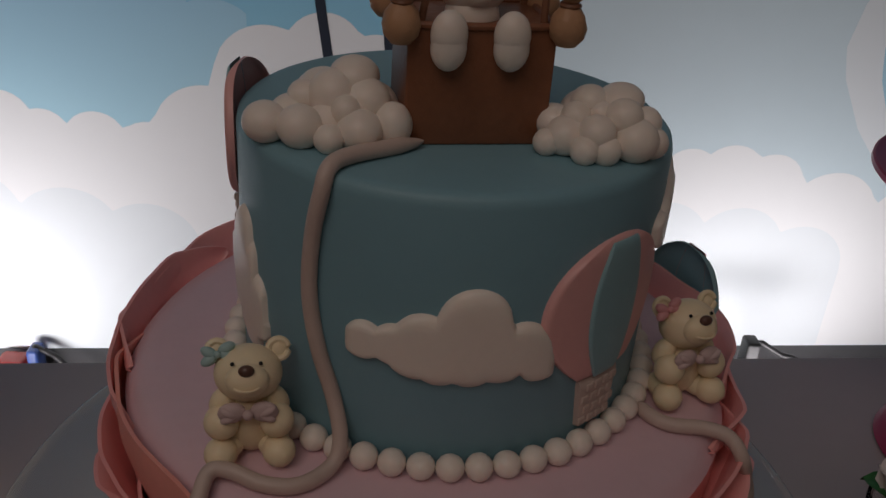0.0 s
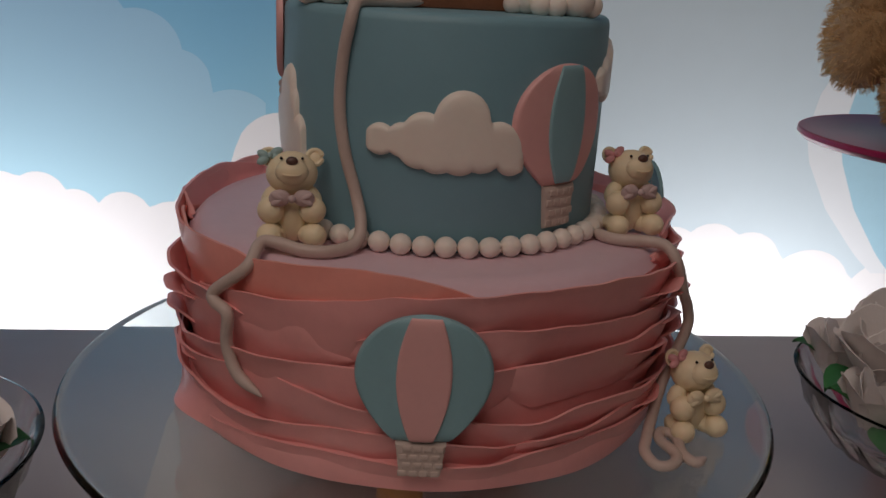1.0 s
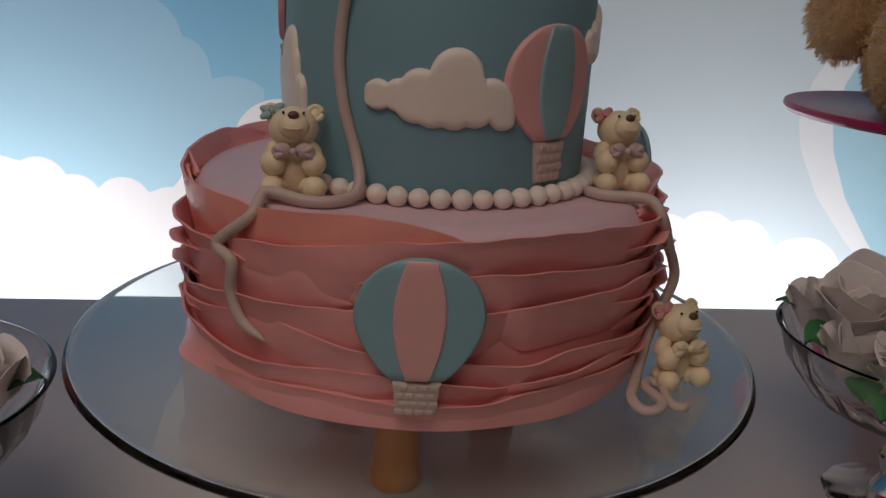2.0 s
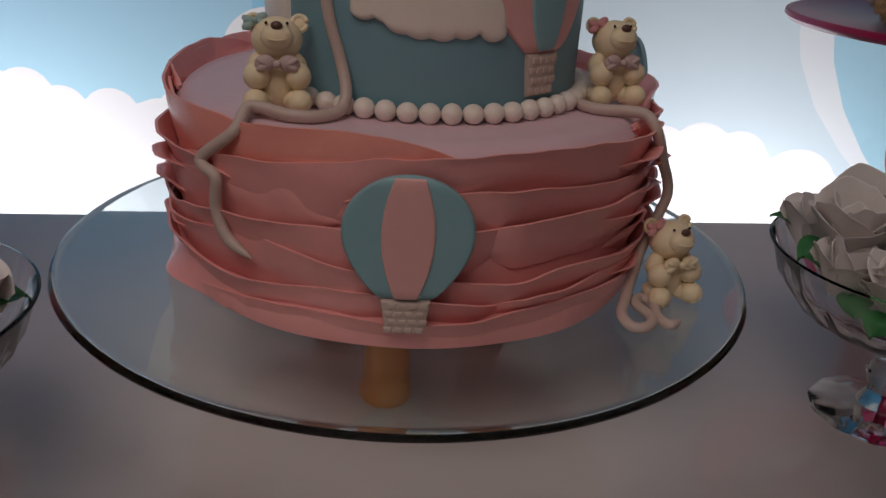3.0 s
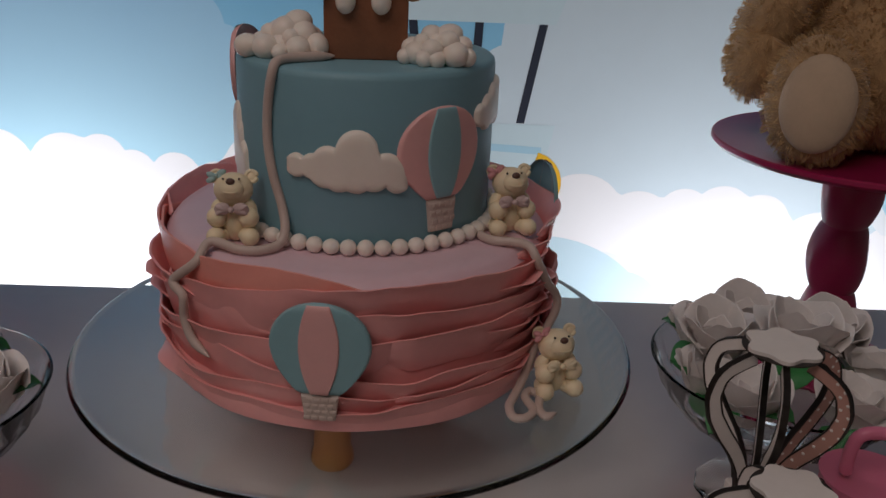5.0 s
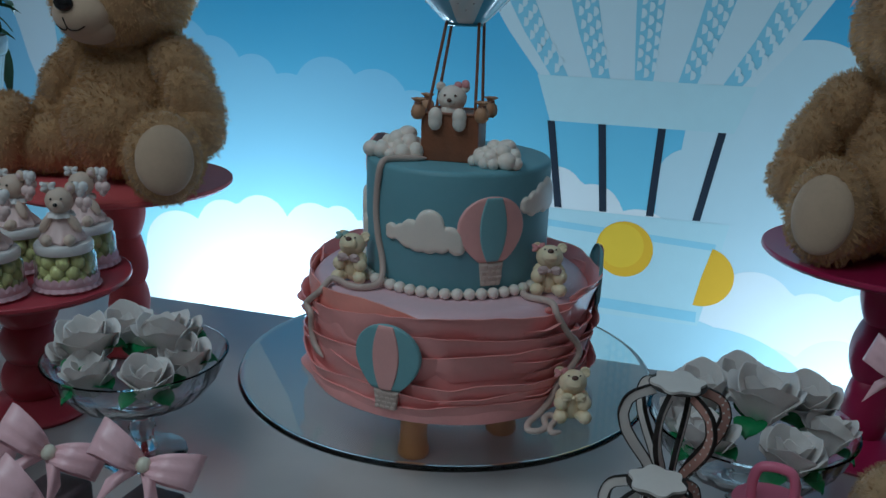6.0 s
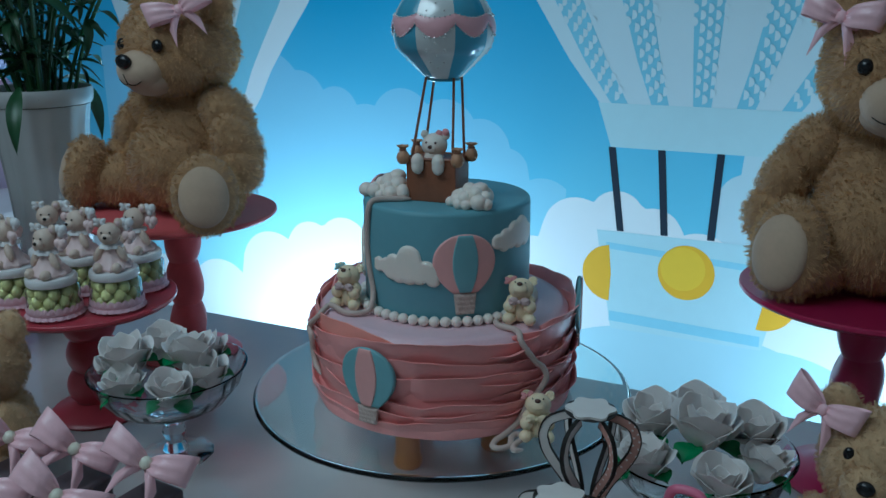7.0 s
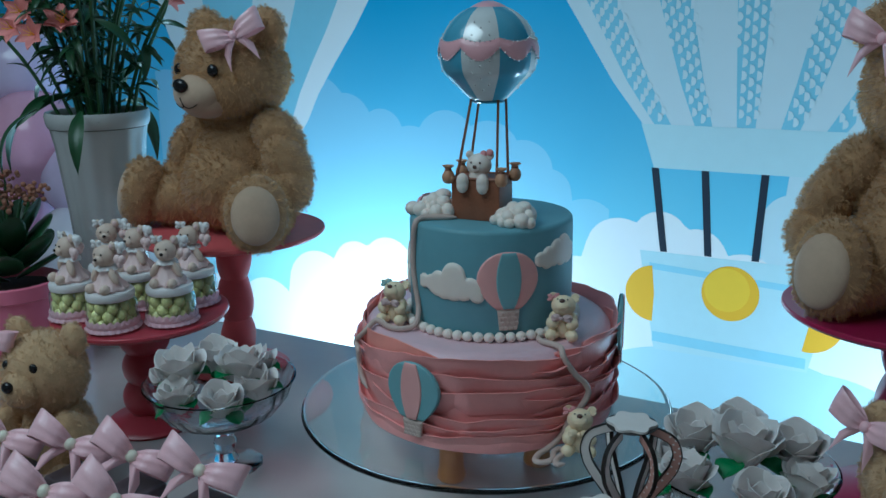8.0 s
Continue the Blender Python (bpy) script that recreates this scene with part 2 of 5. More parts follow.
class Shape:
    """Collects vertices and faces with a material number for each face."""

    def __init__(self):
        self.v, self.f, self.i = [], [], []

    def add(self, verts, faces, slot=0):
        n = len(self.v)
        self.v.extend(tuple(map(float, p)) for p in verts)
        self.f.extend(tuple(n + k for k in f) for f in faces)
        self.i.extend([slot] * len(faces))
        return self

    def grid(self, pts, nu, nv, slot=0, closed_u=False):
        """pts: nu * nv points, v running fastest."""
        fs = []
        for a in range(nu if closed_u else nu - 1):
            b = (a + 1) % nu
            for c in range(nv - 1):
                fs.append((a * nv + c, b * nv + c, b * nv + c + 1, a * nv + c + 1))
        return self.add(pts, fs, slot)

    def ball(self, c, r, slot=0, seg=20, rings=12, m=None):
        r = (r, r, r) if isinstance(r, (int, float)) else r
        vs, fs = [], []
        for j in range(rings + 1):
            a = math.pi * j / rings
            for k in range(seg):
                b = 2 * math.pi * k / seg
                p = Vector((r[0] * math.sin(a) * math.cos(b), r[1] * math.sin(a) * math.sin(b), -r[2] * math.cos(a)))
                if m is not None:
                    p = m @ p
                vs.append(p + Vector(c))
        for j in range(rings):
            for k in range(seg):
                q = (j * seg + k, j * seg + (k + 1) % seg, (j + 1) * seg + (k + 1) % seg, (j + 1) * seg + k)
                fs.append((q[0], q[2], q[3]) if j == 0 else (q[0], q[1], q[2]) if j == rings - 1 else q)
        return self.add(vs, fs, slot)

    def lathe(self, prof, seg=64, slot=0, c=(0, 0, 0), wave=None):
        pts = []
        for k in range(seg):
            a = 2 * math.pi * k / seg
            for r, z in prof:
                q = r * (wave(a, z) if wave else 1)
                pts.append((c[0] + q * math.cos(a), c[1] + q * math.sin(a), c[2] + z))
        return self.grid(pts, seg, len(prof), slot, True)

    def tube(self, pts, r, seg=10, slot=0, smooth=6):
        pts = curve(pts, smooth) if smooth else [Vector(p) for p in pts]
        rad = r if callable(r) else (lambda s: r)
        ring, up = [], Vector((0.13, 0.21, 0.97))
        n = len(pts)
        for k, p in enumerate(pts):
            d = (pts[min(k + 1, n - 1)] - pts[max(k - 1, 0)]).normalized()
            x = d.cross(up)
            x = x.normalized() if x.length > 1e-4 else Vector((1, 0, 0))
            y = d.cross(x)
            up = -y if (-y).dot(up) > 0 else y
            s = k / (n - 1)
            end = min(1.0, math.sqrt(max(0.02, min(s, 1 - s) * 30))) if smooth else 1.0
            for j in range(seg):
                a = 2 * math.pi * j / seg
                ring.append(p + (x * math.cos(a) + y * math.sin(a)) * rad(s) * end)
        fs = [(k * seg + j, k * seg + (j + 1) % seg, (k + 1) * seg + (j + 1) % seg, (k + 1) * seg + j) for k in range(n - 1) for j in range(seg)]
        fs += [tuple(range(seg))[::-1], tuple(range((n - 1) * seg, n * seg))]
        return self.add(ring, fs, slot)

    def block(self, x0, x1, y0, y1, z0, z1, bevel=0.002, slot=0, m=None):
        bm = bmesh.new()
        bmesh.ops.create_cube(bm, size=1)
        for v in bm.verts:
            v.co = Vector(((x0 + x1) / 2 + v.co.x * (x1 - x0), (y0 + y1) / 2 + v.co.y * (y1 - y0), (z0 + z1) / 2 + v.co.z * (z1 - z0)))
        if bevel:
            bmesh.ops.bevel(bm, geom=bm.edges[:], offset=bevel, segments=3, affect="EDGES", profile=0.5)
        bm.verts.index_update()
        vs = [(m @ v.co) if m else v.co.copy() for v in bm.verts]
        self.add(vs, [tuple(v.index for v in f.verts) for f in bm.faces], slot)
        bm.free()
        return self

    def make(self, name, mats, parent=None, label="", smooth=True):
        return part(name, mesh_of(name, self.v, self.f, mats, self.i, smooth), parent, label)


def part(name, me, parent=None, label=""):
    ob = new(name, me)
    ob.parent = parent
    return tagged(ob, label)


def curve(pts, k=6):
    """A smooth line through the points."""
    p = [Vector(q) for q in pts]
    p = [2 * p[0] - p[1]] + p + [2 * p[-1] - p[-2]]
    out = []
    for a in range(1, len(p) - 2):
        for s in range(k):
            t = s / k
            out.append(0.5 * (2 * p[a] + (p[a + 1] - p[a - 1]) * t + (2 * p[a - 1] - 5 * p[a] + 4 * p[a + 1] - p[a + 2]) * t * t + (3 * p[a] - p[a - 1] - 3 * p[a + 1] + p[a + 2]) * t ** 3))
    return out + [p[-2]]


def wob(*v):
    return noise.noise(Vector(v))


# ---- the room ----
def backdrop_y(x):
    return 1.1418 + 0.085 * x


def flat_wall(name, x0, x1, y0, y1, z0, z1, material, label, category="wall"):
    return tagged(Shape().block(x0, x1, y0, y1, z0, z1, 0).make(name, M[material], smooth=False), label, category, kind="structure")


FLOOR = -0.75
flat_wall("floor", -3.6, 3.2, -3.2, 1.9, FLOOR - 0.05, FLOOR, "floor", "dark grey floor behind and under the table", "floor")
flat_wall("ceiling", -3.6, 3.2, -3.2, 1.9, 2.05, 2.1, "warmwall", "pale ceiling over the party table", "ceiling")
flat_wall("wall_north", -3.6, 3.2, 1.75, 1.85, FLOOR, 2.05, "wall", "grey wall behind the printed backdrop")
flat_wall("wall_south", -3.6, 3.2, -3.2, -3.1, FLOOR, 2.05, "warmwall", "plain warm wall facing the table")
flat_wall("wall_west", -3.6, -3.5, -3.1, 1.75, FLOOR, 2.05, "warmwall", "plain warm side wall of the room")
flat_wall("wall_east", 3.1, 3.2, -3.1, 1.75, FLOOR, 2.05, "warmwall", "plain warm side wall beyond the table")

# printed backdrop, its shapes laid one over another
bd = Shape()
for x in (-2.7, 2.3):
    for y in (0.0, 0.02):
        for z in (-0.585, 1.9):
            bd.v.append((x, backdrop_y(x) + y, z))
bd.f = [(0, 1, 5, 4), (2, 6, 7, 3), (0, 2, 3, 1), (4, 5, 7, 6), (0, 4, 6, 2), (1, 3, 7, 5)]
bd.i = [0] * 6
backdrop = bd.make("backdrop", M["sky"], smooth=False)
tagged(backdrop, "printed sky backdrop with white clouds and hot-air balloons", "backdrop", kind="structure")
base = Shape()
for x in (-2.7, 2.3):
    for y in (0.03, 0.07):
        for z in (FLOOR, -0.5):
            base.v.append((x, backdrop_y(x) + y, z))
base.f, base.i = list(bd.f), [0] * 6
tagged(base.make("baseboard", M["base"], smooth=False), "dark grey base board under the backdrop", "trim", kind="structure")


PRINT_X, PRINT_Z = 0.0, 0.017


def printed(name, fn, ns, nt, layer, material):
    """A printed shape: fn(s, t) gives x and z on the cloth; layer lifts it."""
    pts = []
    for a in range(ns):
        for b in range(nt):
            x, z = fn(a / (ns - 1), b / (nt - 1))
            x, z = x + PRINT_X, z + PRINT_Z
            pts.append((x, backdrop_y(x) - 0.0001 * layer, z))
    return Shape().grid(pts, ns, nt).make(name, M[material], backdrop, smooth=False)


def cloud_top(circles, x, floor=-9):
    return max([z - r + math.sqrt(max(0, r * r - (x - c) ** 2)) for c, z, r in circles if abs(x - c) < r] + [floor])


def printed_cloud(name, circles, x0, x1, low, layer, material):
    hi = lambda x: max(low + 0.001, cloud_top(circles, x))
    printed(name, lambda s, t: (x0 + s * (x1 - x0), low + t * (hi(x0 + s * (x1 - x0)) - low)), 420, 3, layer, material)


printed_cloud("printed_cloud", [(-1.5, 0.18, 1.2), (-1.0, 0.18, 0.6), (-1.75, 0.40, 0.2), (-1.45, 0.46, 0.16), (-1.2, 0.40, 0.14), (-1.08, 0.345, 0.09), (-0.96, 0.305, 0.07), (-0.865, 0.262, 0.09), (-0.757, 0.308, 0.09), (-0.63, 0.285, 0.09), (-0.53, 0.24, 0.08), (-0.46, 0.17, 0.06), (-0.36, 0.10, 0.09)], -1.8, -0.3, -0.3, 1, "haze")
printed_cloud("printed_cloud", [(0.13, 0.15, 0.07), (0.23, 0.29, 0.12), (0.36, 0.40, 0.14), (0.55, 0.45, 0.16), (0.78, 0.47, 0.2), (1.05, 0.43, 0.2), (1.35, 0.38, 0.25), (1.7, 0.3, 0.25)], 0.065, 1.9, -0.4, 1, "veil")
printed_cloud("printed_cloud", [(-2.0, -0.16, 0.3), (-1.62, -0.25, 0.14), (-1.40, -0.24, 0.12), (-1.2, -0.13, 0.11), (-1.06, -0.085, 0.08), (-0.95, -0.062, 0.085), (-0.80, -0.068, 0.08), (-0.725, -0.068, 0.055), (-0.66, -0.10, 0.05), (-0.57, -0.103, 0.055), (-0.48, -0.12, 0.06), (-0.38, -0.05, 0.09), (-0.27, 0.06, 0.09), (-0.17, 0.085, 0.07), (-0.08, 0.05, 0.07), (0.03, 0.0, 0.09), (0.15, -0.06, 0.09), (0.3, -0.12, 0.1), (0.43, -0.155, 0.08), (0.53, -0.146, 0.06), (0.615, -0.137, 0.07), (0.70, -0.154, 0.07), (0.84, -0.19, 0.1), (1.05, -0.2, 0.14), (1.35, -0.14, 0.2), (1.7, -0.2, 0.2)], -2.65, 2.25, -0.6015, 2, "cloud")
printed_cloud("printed_cloud", [(-1.0, -0.24, 0.12), (-0.82, -0.21, 0.11), (-0.64, -0.25, 0.1), (-0.5, -0.28, 0.1), (0.36, -0.30, 0.1), (0.5, -0.26, 0.1), (0.66, -0.27, 0.1), (0.8, -0.31, 0.1)], -1.1, 0.9, -0.6, 3, "cloud2")

# the large printed balloon with its basket
PRINT_X, PRINT_Z = -0.038, 0.011
BX = 0.05


def half_width(z):
    zs, ws = (0.30, 0.40, 0.503, 0.592, 0.75, 0.95, 1.2, 1.4, 1.55), (0.236, 0.315, 0.38, 0.437, 0.52, 0.58, 0.55, 0.42, 0.2)
    return float(np.interp(z, zs, ws))


def gore(f0, f1):
    return lambda s, t: (BX + (f0 + (f1 - f0) * s) * half_width(0.30 + 1.25 * t), 0.30 + 1.25 * t)


printed("printed_balloon", gore(-1, 1), 24, 40, 4, "envelope")
for f in (-0.80, -0.40, 0.0, 0.40, 0.80):
    printed("printed_stripe", gore(f - 0.085, f + 0.085), 4, 40, 5, "stripe")
    dots = Shape()
    for row in range(44):
        for col in range(-3, 4):
            z = 0.318 + row * 0.0285 + (0.0142 if col % 2 else 0)
            off = col * 0.0165
            if abs(off) > 0.092 * half_width(z) or z > 1.5:
                continue
            x = BX + f * half_width(z) + off + PRINT_X
            ring = [(x + 0.0107 * math.cos(a * math.pi / 6), backdrop_y(x) - 0.0006, z + PRINT_Z + 0.0107 * math.sin(a * math.pi / 6)) for a in range(12)]
            dots.add(ring, [tuple(range(12))])
    tagged(dots.make("printed_dots", M["envelope"], backdrop, smooth=False), kind="stuff")
printed("printed_band", lambda s, t: (BX + (2 * s - 1) * (0.205 + 0.035 * t), 0.197 + 0.104 * t), 4, 3, 6, "band")
for xt, xb in ((-0.152, -0.122), (-0.034, -0.016), (0.100, 0.092), (0.230, 0.196)):
    printed("printed_strut", lambda s, t: (xb + (xt - xb) * t + (s - 0.5) * 0.017, -0.008 + 0.205 * t), 2, 4, 7, "navy")
printed("printed_basket", lambda s, t: (BX - 0.005 + (2 * s - 1) * (0.180 + 0.045 * t), -0.262 + 0.252 * t), 4, 4, 4, "band")
printed_cloud("printed_cloud", [(-0.06, -0.25, 0.40), (0.12, -0.235, 0.42), (0.26, -0.26, 0.30), (0.36, -0.30, 0.14), (0.45, -0.34, 0.10)], -0.30, 0.54, -0.575, 3.5, "pool")
printed("printed_bar", lambda s, t: (-0.155 + 0.40 * s, -0.055 - 0.02 * s + 0.016 * t), 4, 2, 5, "azure")
printed("printed_bar", lambda s, t: (-0.140 + 0.36 * s, -0.242 - 0.012 * s + 0.026 * t), 4, 2, 5, "azure")


def disc(x, z, r, a0, a1, layer, material, squeeze=1.0):
    printed("printed_medal", lambda s, t: (x + t * r * squeeze * math.cos(radians(a0 + (a1 - a0) * s)), z + t * r * math.sin(radians(a0 + (a1 - a0) * s))), 40, 3, layer, material)


disc(-0.140, -0.118, 0.072, 96, 268, 7, "yellow")
disc(0.041, -0.094, 0.068, 0, 360, 7, "yellow", 0.98)
disc(0.033, -0.086, 0.054, 0, 360, 8, "yellow2", 0.98)
disc(0.222, -0.140, 0.072, -100, 76, 7, "yellow")


# balloons at both ends of the backdrop, each of curved stripes
def side_balloon(x0, zs, ws, sign, bands, layer):
    def fn(f0, f1):
        def g(s, t):
            z = zs[0] + (zs[-1] - zs[0]) * t
            return x0 + sign * (f0 + (f1 - f0) * s) * float(np.interp(z, zs, ws)), z
        return g
    for n, (f0, f1, material) in enumerate(bands):
        printed("printed_stripe", fn(f0, f1), 6, 44, layer, material)


PRINT_X, PRINT_Z = 0.0, 0.0
side_balloon(-1.50, (0.10, 0.16, 0.219, 0.271, 0.354, 0.443, 0.536, 0.625, 0.8, 1.0, 1.2), (0.16, 0.20, 0.243, 0.287, 0.331, 0.393, 0.463, 0.521, 0.62, 0.68, 0.6), 1, ((0.80, 1.0, "cloud2"), (0.52, 0.80, "stripe"), (0.22, 0.52, "envelope"), (-0.15, 0.22, "stripe"), (-0.5, -0.15, "envelope")), 4)
PRINT_Z = 0.017
side_balloon(1.25, (-0.24, -0.20, -0.10, 0.0, 0.06, 0.14, 0.24, 0.34, 0.44), (0.27, 0.315, 0.40, 0.455, 0.47, 0.455, 0.40, 0.30, 0.12), -1, ((0.84, 1.0, "cloud2"), (0.55, 0.84, "azure"), (0.28, 0.55, "cloud2"), (-0.2, 0.28, "azure"), (-0.6, -0.2, "cloud2")), 4)

# flood lights with their cables on the floor of the gap
for fx, fy, fz in (FLOOD_L, FLOOD_R):
    fl = thing("flood_light", "dark floor flood light aimed up at the backdrop", "flood light", (fx, fy, FLOOR), "flood lights")
    Shape().block(-0.26, 0.26, -0.05, 0.0, 0.03, 0.115, 0.01).make("housing", M["rubber"], fl)
    for sx in (-0.2, 0.2):
        Shape().tube([(sx, -0.02, 0.004), (sx, -0.03, 0.03), (sx, -0.025, 0.06)], 0.006).make("bracket", M["rubber"], fl)
for x0, x1, top_z, case, way in ((-0.734, -0.712, -0.560, "bluecase", ((-0.728, -0.558), (-0.700, -0.572), (-0.670, -0.600))), (0.664, 0.692, -0.468, "rubber", ((0.690, -0.470), (0.740, -0.500), (0.800, -0.535)))):
    plug = Shape().block(x0, x1, 1.03, 1.07, FLOOR, top_z, 0.006).make("power_adapter", M[case])
    tagged(plug, "dark power adapter standing behind the table", "adapter")
    cb = Shape().tube([(x, 1.05, z) for x, z in way] + [(way[2][0] + 0.12, 1.02, FLOOR + 0.03), (way[2][0] + 0.3, 0.95, FLOOR + 0.007)], 0.006).make("power_cable", M["rubber"])
    tagged(cb, "black power cable running over the floor", "cable")
red = Shape().block(-0.795, -0.738, 1.02, 1.07, FLOOR, -0.583, 0.01).make("plastic_case", M["redcase"])
tagged(red, "red plastic case on the floor behind the table", "case")

# table
tb = thing("party_table", "glossy white party table with a laminate top", "table", (0, 0, FLOOR))
edge_y = lambda x: 0.268 + 0.086 * x
top = Shape()
for x in (-1.9, 1.35):
    for y in (-0.75, edge_y(x)):
        for z in (-0.03, 0.0):
            top.v.append((x, y, z - FLOOR))
top.f = [(0, 1, 3, 2), (4, 6, 7, 5), (0, 4, 5, 1), (2, 3, 7, 6), (0, 2, 6, 4), (1, 5, 7, 3)]
top.i = [0] * 6
top.make("tabletop", M["table"], tb, smooth=False)
for x in (-1.75, 1.2):
    for y in (-0.65, 0.02):
        Shape().block(x - 0.03, x + 0.03, y - 0.03, y + 0.03, 0, 0.72, 0.004).make("leg", M["table"], tb)

# ---- plate and cake ----
PLATE = 0.09
FOOT_TURN = -8
PLATE_FEET = [(0.068 * math.sin(radians(a)), -0.068 * math.cos(radians(a))) for a in (FOOT_TURN, FOOT_TURN + 120, FOOT_TURN + 240)]
plate = thing("cake_plate", "round clear glass plate with a green edge on wooden feet", "plate", (-0.0013, -0.0033, 0))
Shape().lathe([(0.0, PLATE), (0.228, PLATE), (0.2315, PLATE), (0.2342, PLATE - 0.0012), (0.235, PLATE - 0.003), (0.2342, PLATE - 0.0048), (0.2315, PLATE - 0.006), (0.228, PLATE - 0.006), (0.0, PLATE - 0.006)][::-1], 128).make("disc", M["plate"], plate).visible_shadow = False
for fx, fy in PLATE_FEET:
    Shape().lathe([(0.0, 0.0), (0.016, 0.0), (0.018, 0.003), (0.0175, 0.010), (0.0155, 0.016), (0.015, 0.03), (0.015, 0.06), (0.017, 0.076), (0.019, PLATE - 0.0065), (0.0, PLATE - 0.0065)], 40, c=(fx, fy, 0)).make("foot", M["amber"], plate, "honey coloured turned wooden foot")

cake = thing("cake", "two-tier fondant cake, sky blue over ruffled pink, with balloons and clouds", "cake", (0, 0, PLATE))
CX = 0.0052  # the upper tier stands a little off the middle
RB, RP = 0.0993, 0.1530
ZP, ZB = 0.2095, 0.3365


def settle(z):
    """The height at which a layer of the cake really lies, the fondant having sunk a little."""
    return float(np.interp(z, (0.0, 0.09, 0.13, 0.20, 0.2095, 0.243, 0.27, 0.309, 0.3365, 0.5), (0.0, 0.09, 0.1255, 0.195, 0.2045, 0.2395, 0.266, 0.3065, 0.3335, 0.497)))


TOP_P, TOP_B = settle(ZP), settle(ZB)


def cake_part(shape, name, material, label="", parent=None):
    shape.v = [(x, y, settle(z) - PLATE) for x, y, z in shape.v]
    mats = [M[k] for k in material] if isinstance(material, (list, tuple)) else M[material]
    return shape.make(name, mats, parent or cake, label)


cake_part(Shape().lathe([(0.0, PLATE + 0.0004), (0.146, PLATE + 0.0004), (0.149, PLATE + 0.003), (RP, 0.12), (RP, 0.200)], 128).lathe([(RP, 0.200), (0.1485, 0.2055), (0.144, 0.2088), (0.135, ZP), (0.0, ZP)], 128, 1), "lower_tier", ("pink", "pinktop"), "pink fondant tier, lilac on top")
rim_wob = lambda a, z: 1 + 0.003 * wob(2 * math.cos(a), 2 * math.sin(a), z * 20)
up = cake_part(Shape().lathe([(0.0, ZP + 0.0003), (RB - 0.001, ZP + 0.0003), (RB, ZP + 0.003), (RB + 0.0005, 0.27), (RB, 0.3305), (RB - 0.0008, 0.3340), (RB - 0.0028, 0.3358), (RB - 0.006, ZB), (0.0, ZB)], 128, c=(CX, 0, 0), wave=rim_wob), "upper_tier", "blue", "smooth sky blue fondant tier")


def ruffle(ctrl, depth, flare, seed, thick=0.0018, curl=0.25):
    """A fondant band round the lower tier, its upper lip leaning out; ctrl: lip heights by degrees (0 faces the front)."""
    a0, a1 = ctrl[0][0], ctrl[-1][0]
    n = max(24, int((a1 - a0) / 1.6))
    rows = 9
    xs, zs = [c[0] for c in ctrl], [c[1] for c in ctrl]
    sh = Shape()
    outer, inner = [], []
    for k in range(n):
        a = a0 + (a1 - a0) * k / (n - 1)
        s = np.array([a - 5, a - 2.5, a, a + 2.5, a + 5])
        lip = float(np.interp(s, xs, zs).mean()) + 0.0012 * wob(a * 0.14, seed * 5.3, 1.4) + 0.0022 * wob(a * 0.055, seed * 3.1, 0.4)
        fade = min(1.0, (a - a0) / 12, (a1 - a) / 12)
        fade = max(0.0, fade) ** 0.8
        out = flare * (0.55 + 0.45 * fade) * (1 + 1.1 * wob(a * 0.045, seed * 1.7, 2.2)) * max(0.18, fade)
        lip -= 0.22 * depth * (1 - fade)
        low = depth * (0.12 + 0.88 * fade) * (1 + 0.25 * wob(a * 0.03, seed, 7.7))
        th = radians(a)
        for j in range(rows):
            t = j / (rows - 1)
            z = lip - low * (1 - t)
            r = RP - 0.0005 - 0.004 * (1 - fade) + 0.0025 * math.sin(t * math.pi) + out * t ** 2.2 + 0.0009 * wob(a * 0.12, t * 3, seed)
            if t > 0.9:
                z -= curl * out * 0.3
            for lst, off in ((outer, thick), (inner, 0.0)):
                lst.append(((r + off) * math.sin(th), -(r + off) * math.cos(th), max(z, PLATE + 0.0008)))
    sh.grid(outer, n, rows)
    sh.grid(inner, n, rows)
    m = n * rows
    fs = []
    for k in range(n - 1):
        fs.append((k * rows + rows - 1, (k + 1) * rows + rows - 1, m + (k + 1) * rows + rows - 1, m + k * rows + rows - 1))
        fs.append((k * rows, m + k * rows, m + (k + 1) * rows, (k + 1) * rows))
    for j in range(rows - 1):
        fs += [(j, j + 1, m + j + 1, m + j), ((n - 1) * rows + j, m + (n - 1) * rows + j, m + (n - 1) * rows + j + 1, (n - 1) * rows + j + 1)]
    sh.f.extend(fs)
    sh.i.extend([0] * len(fs))
    return sh


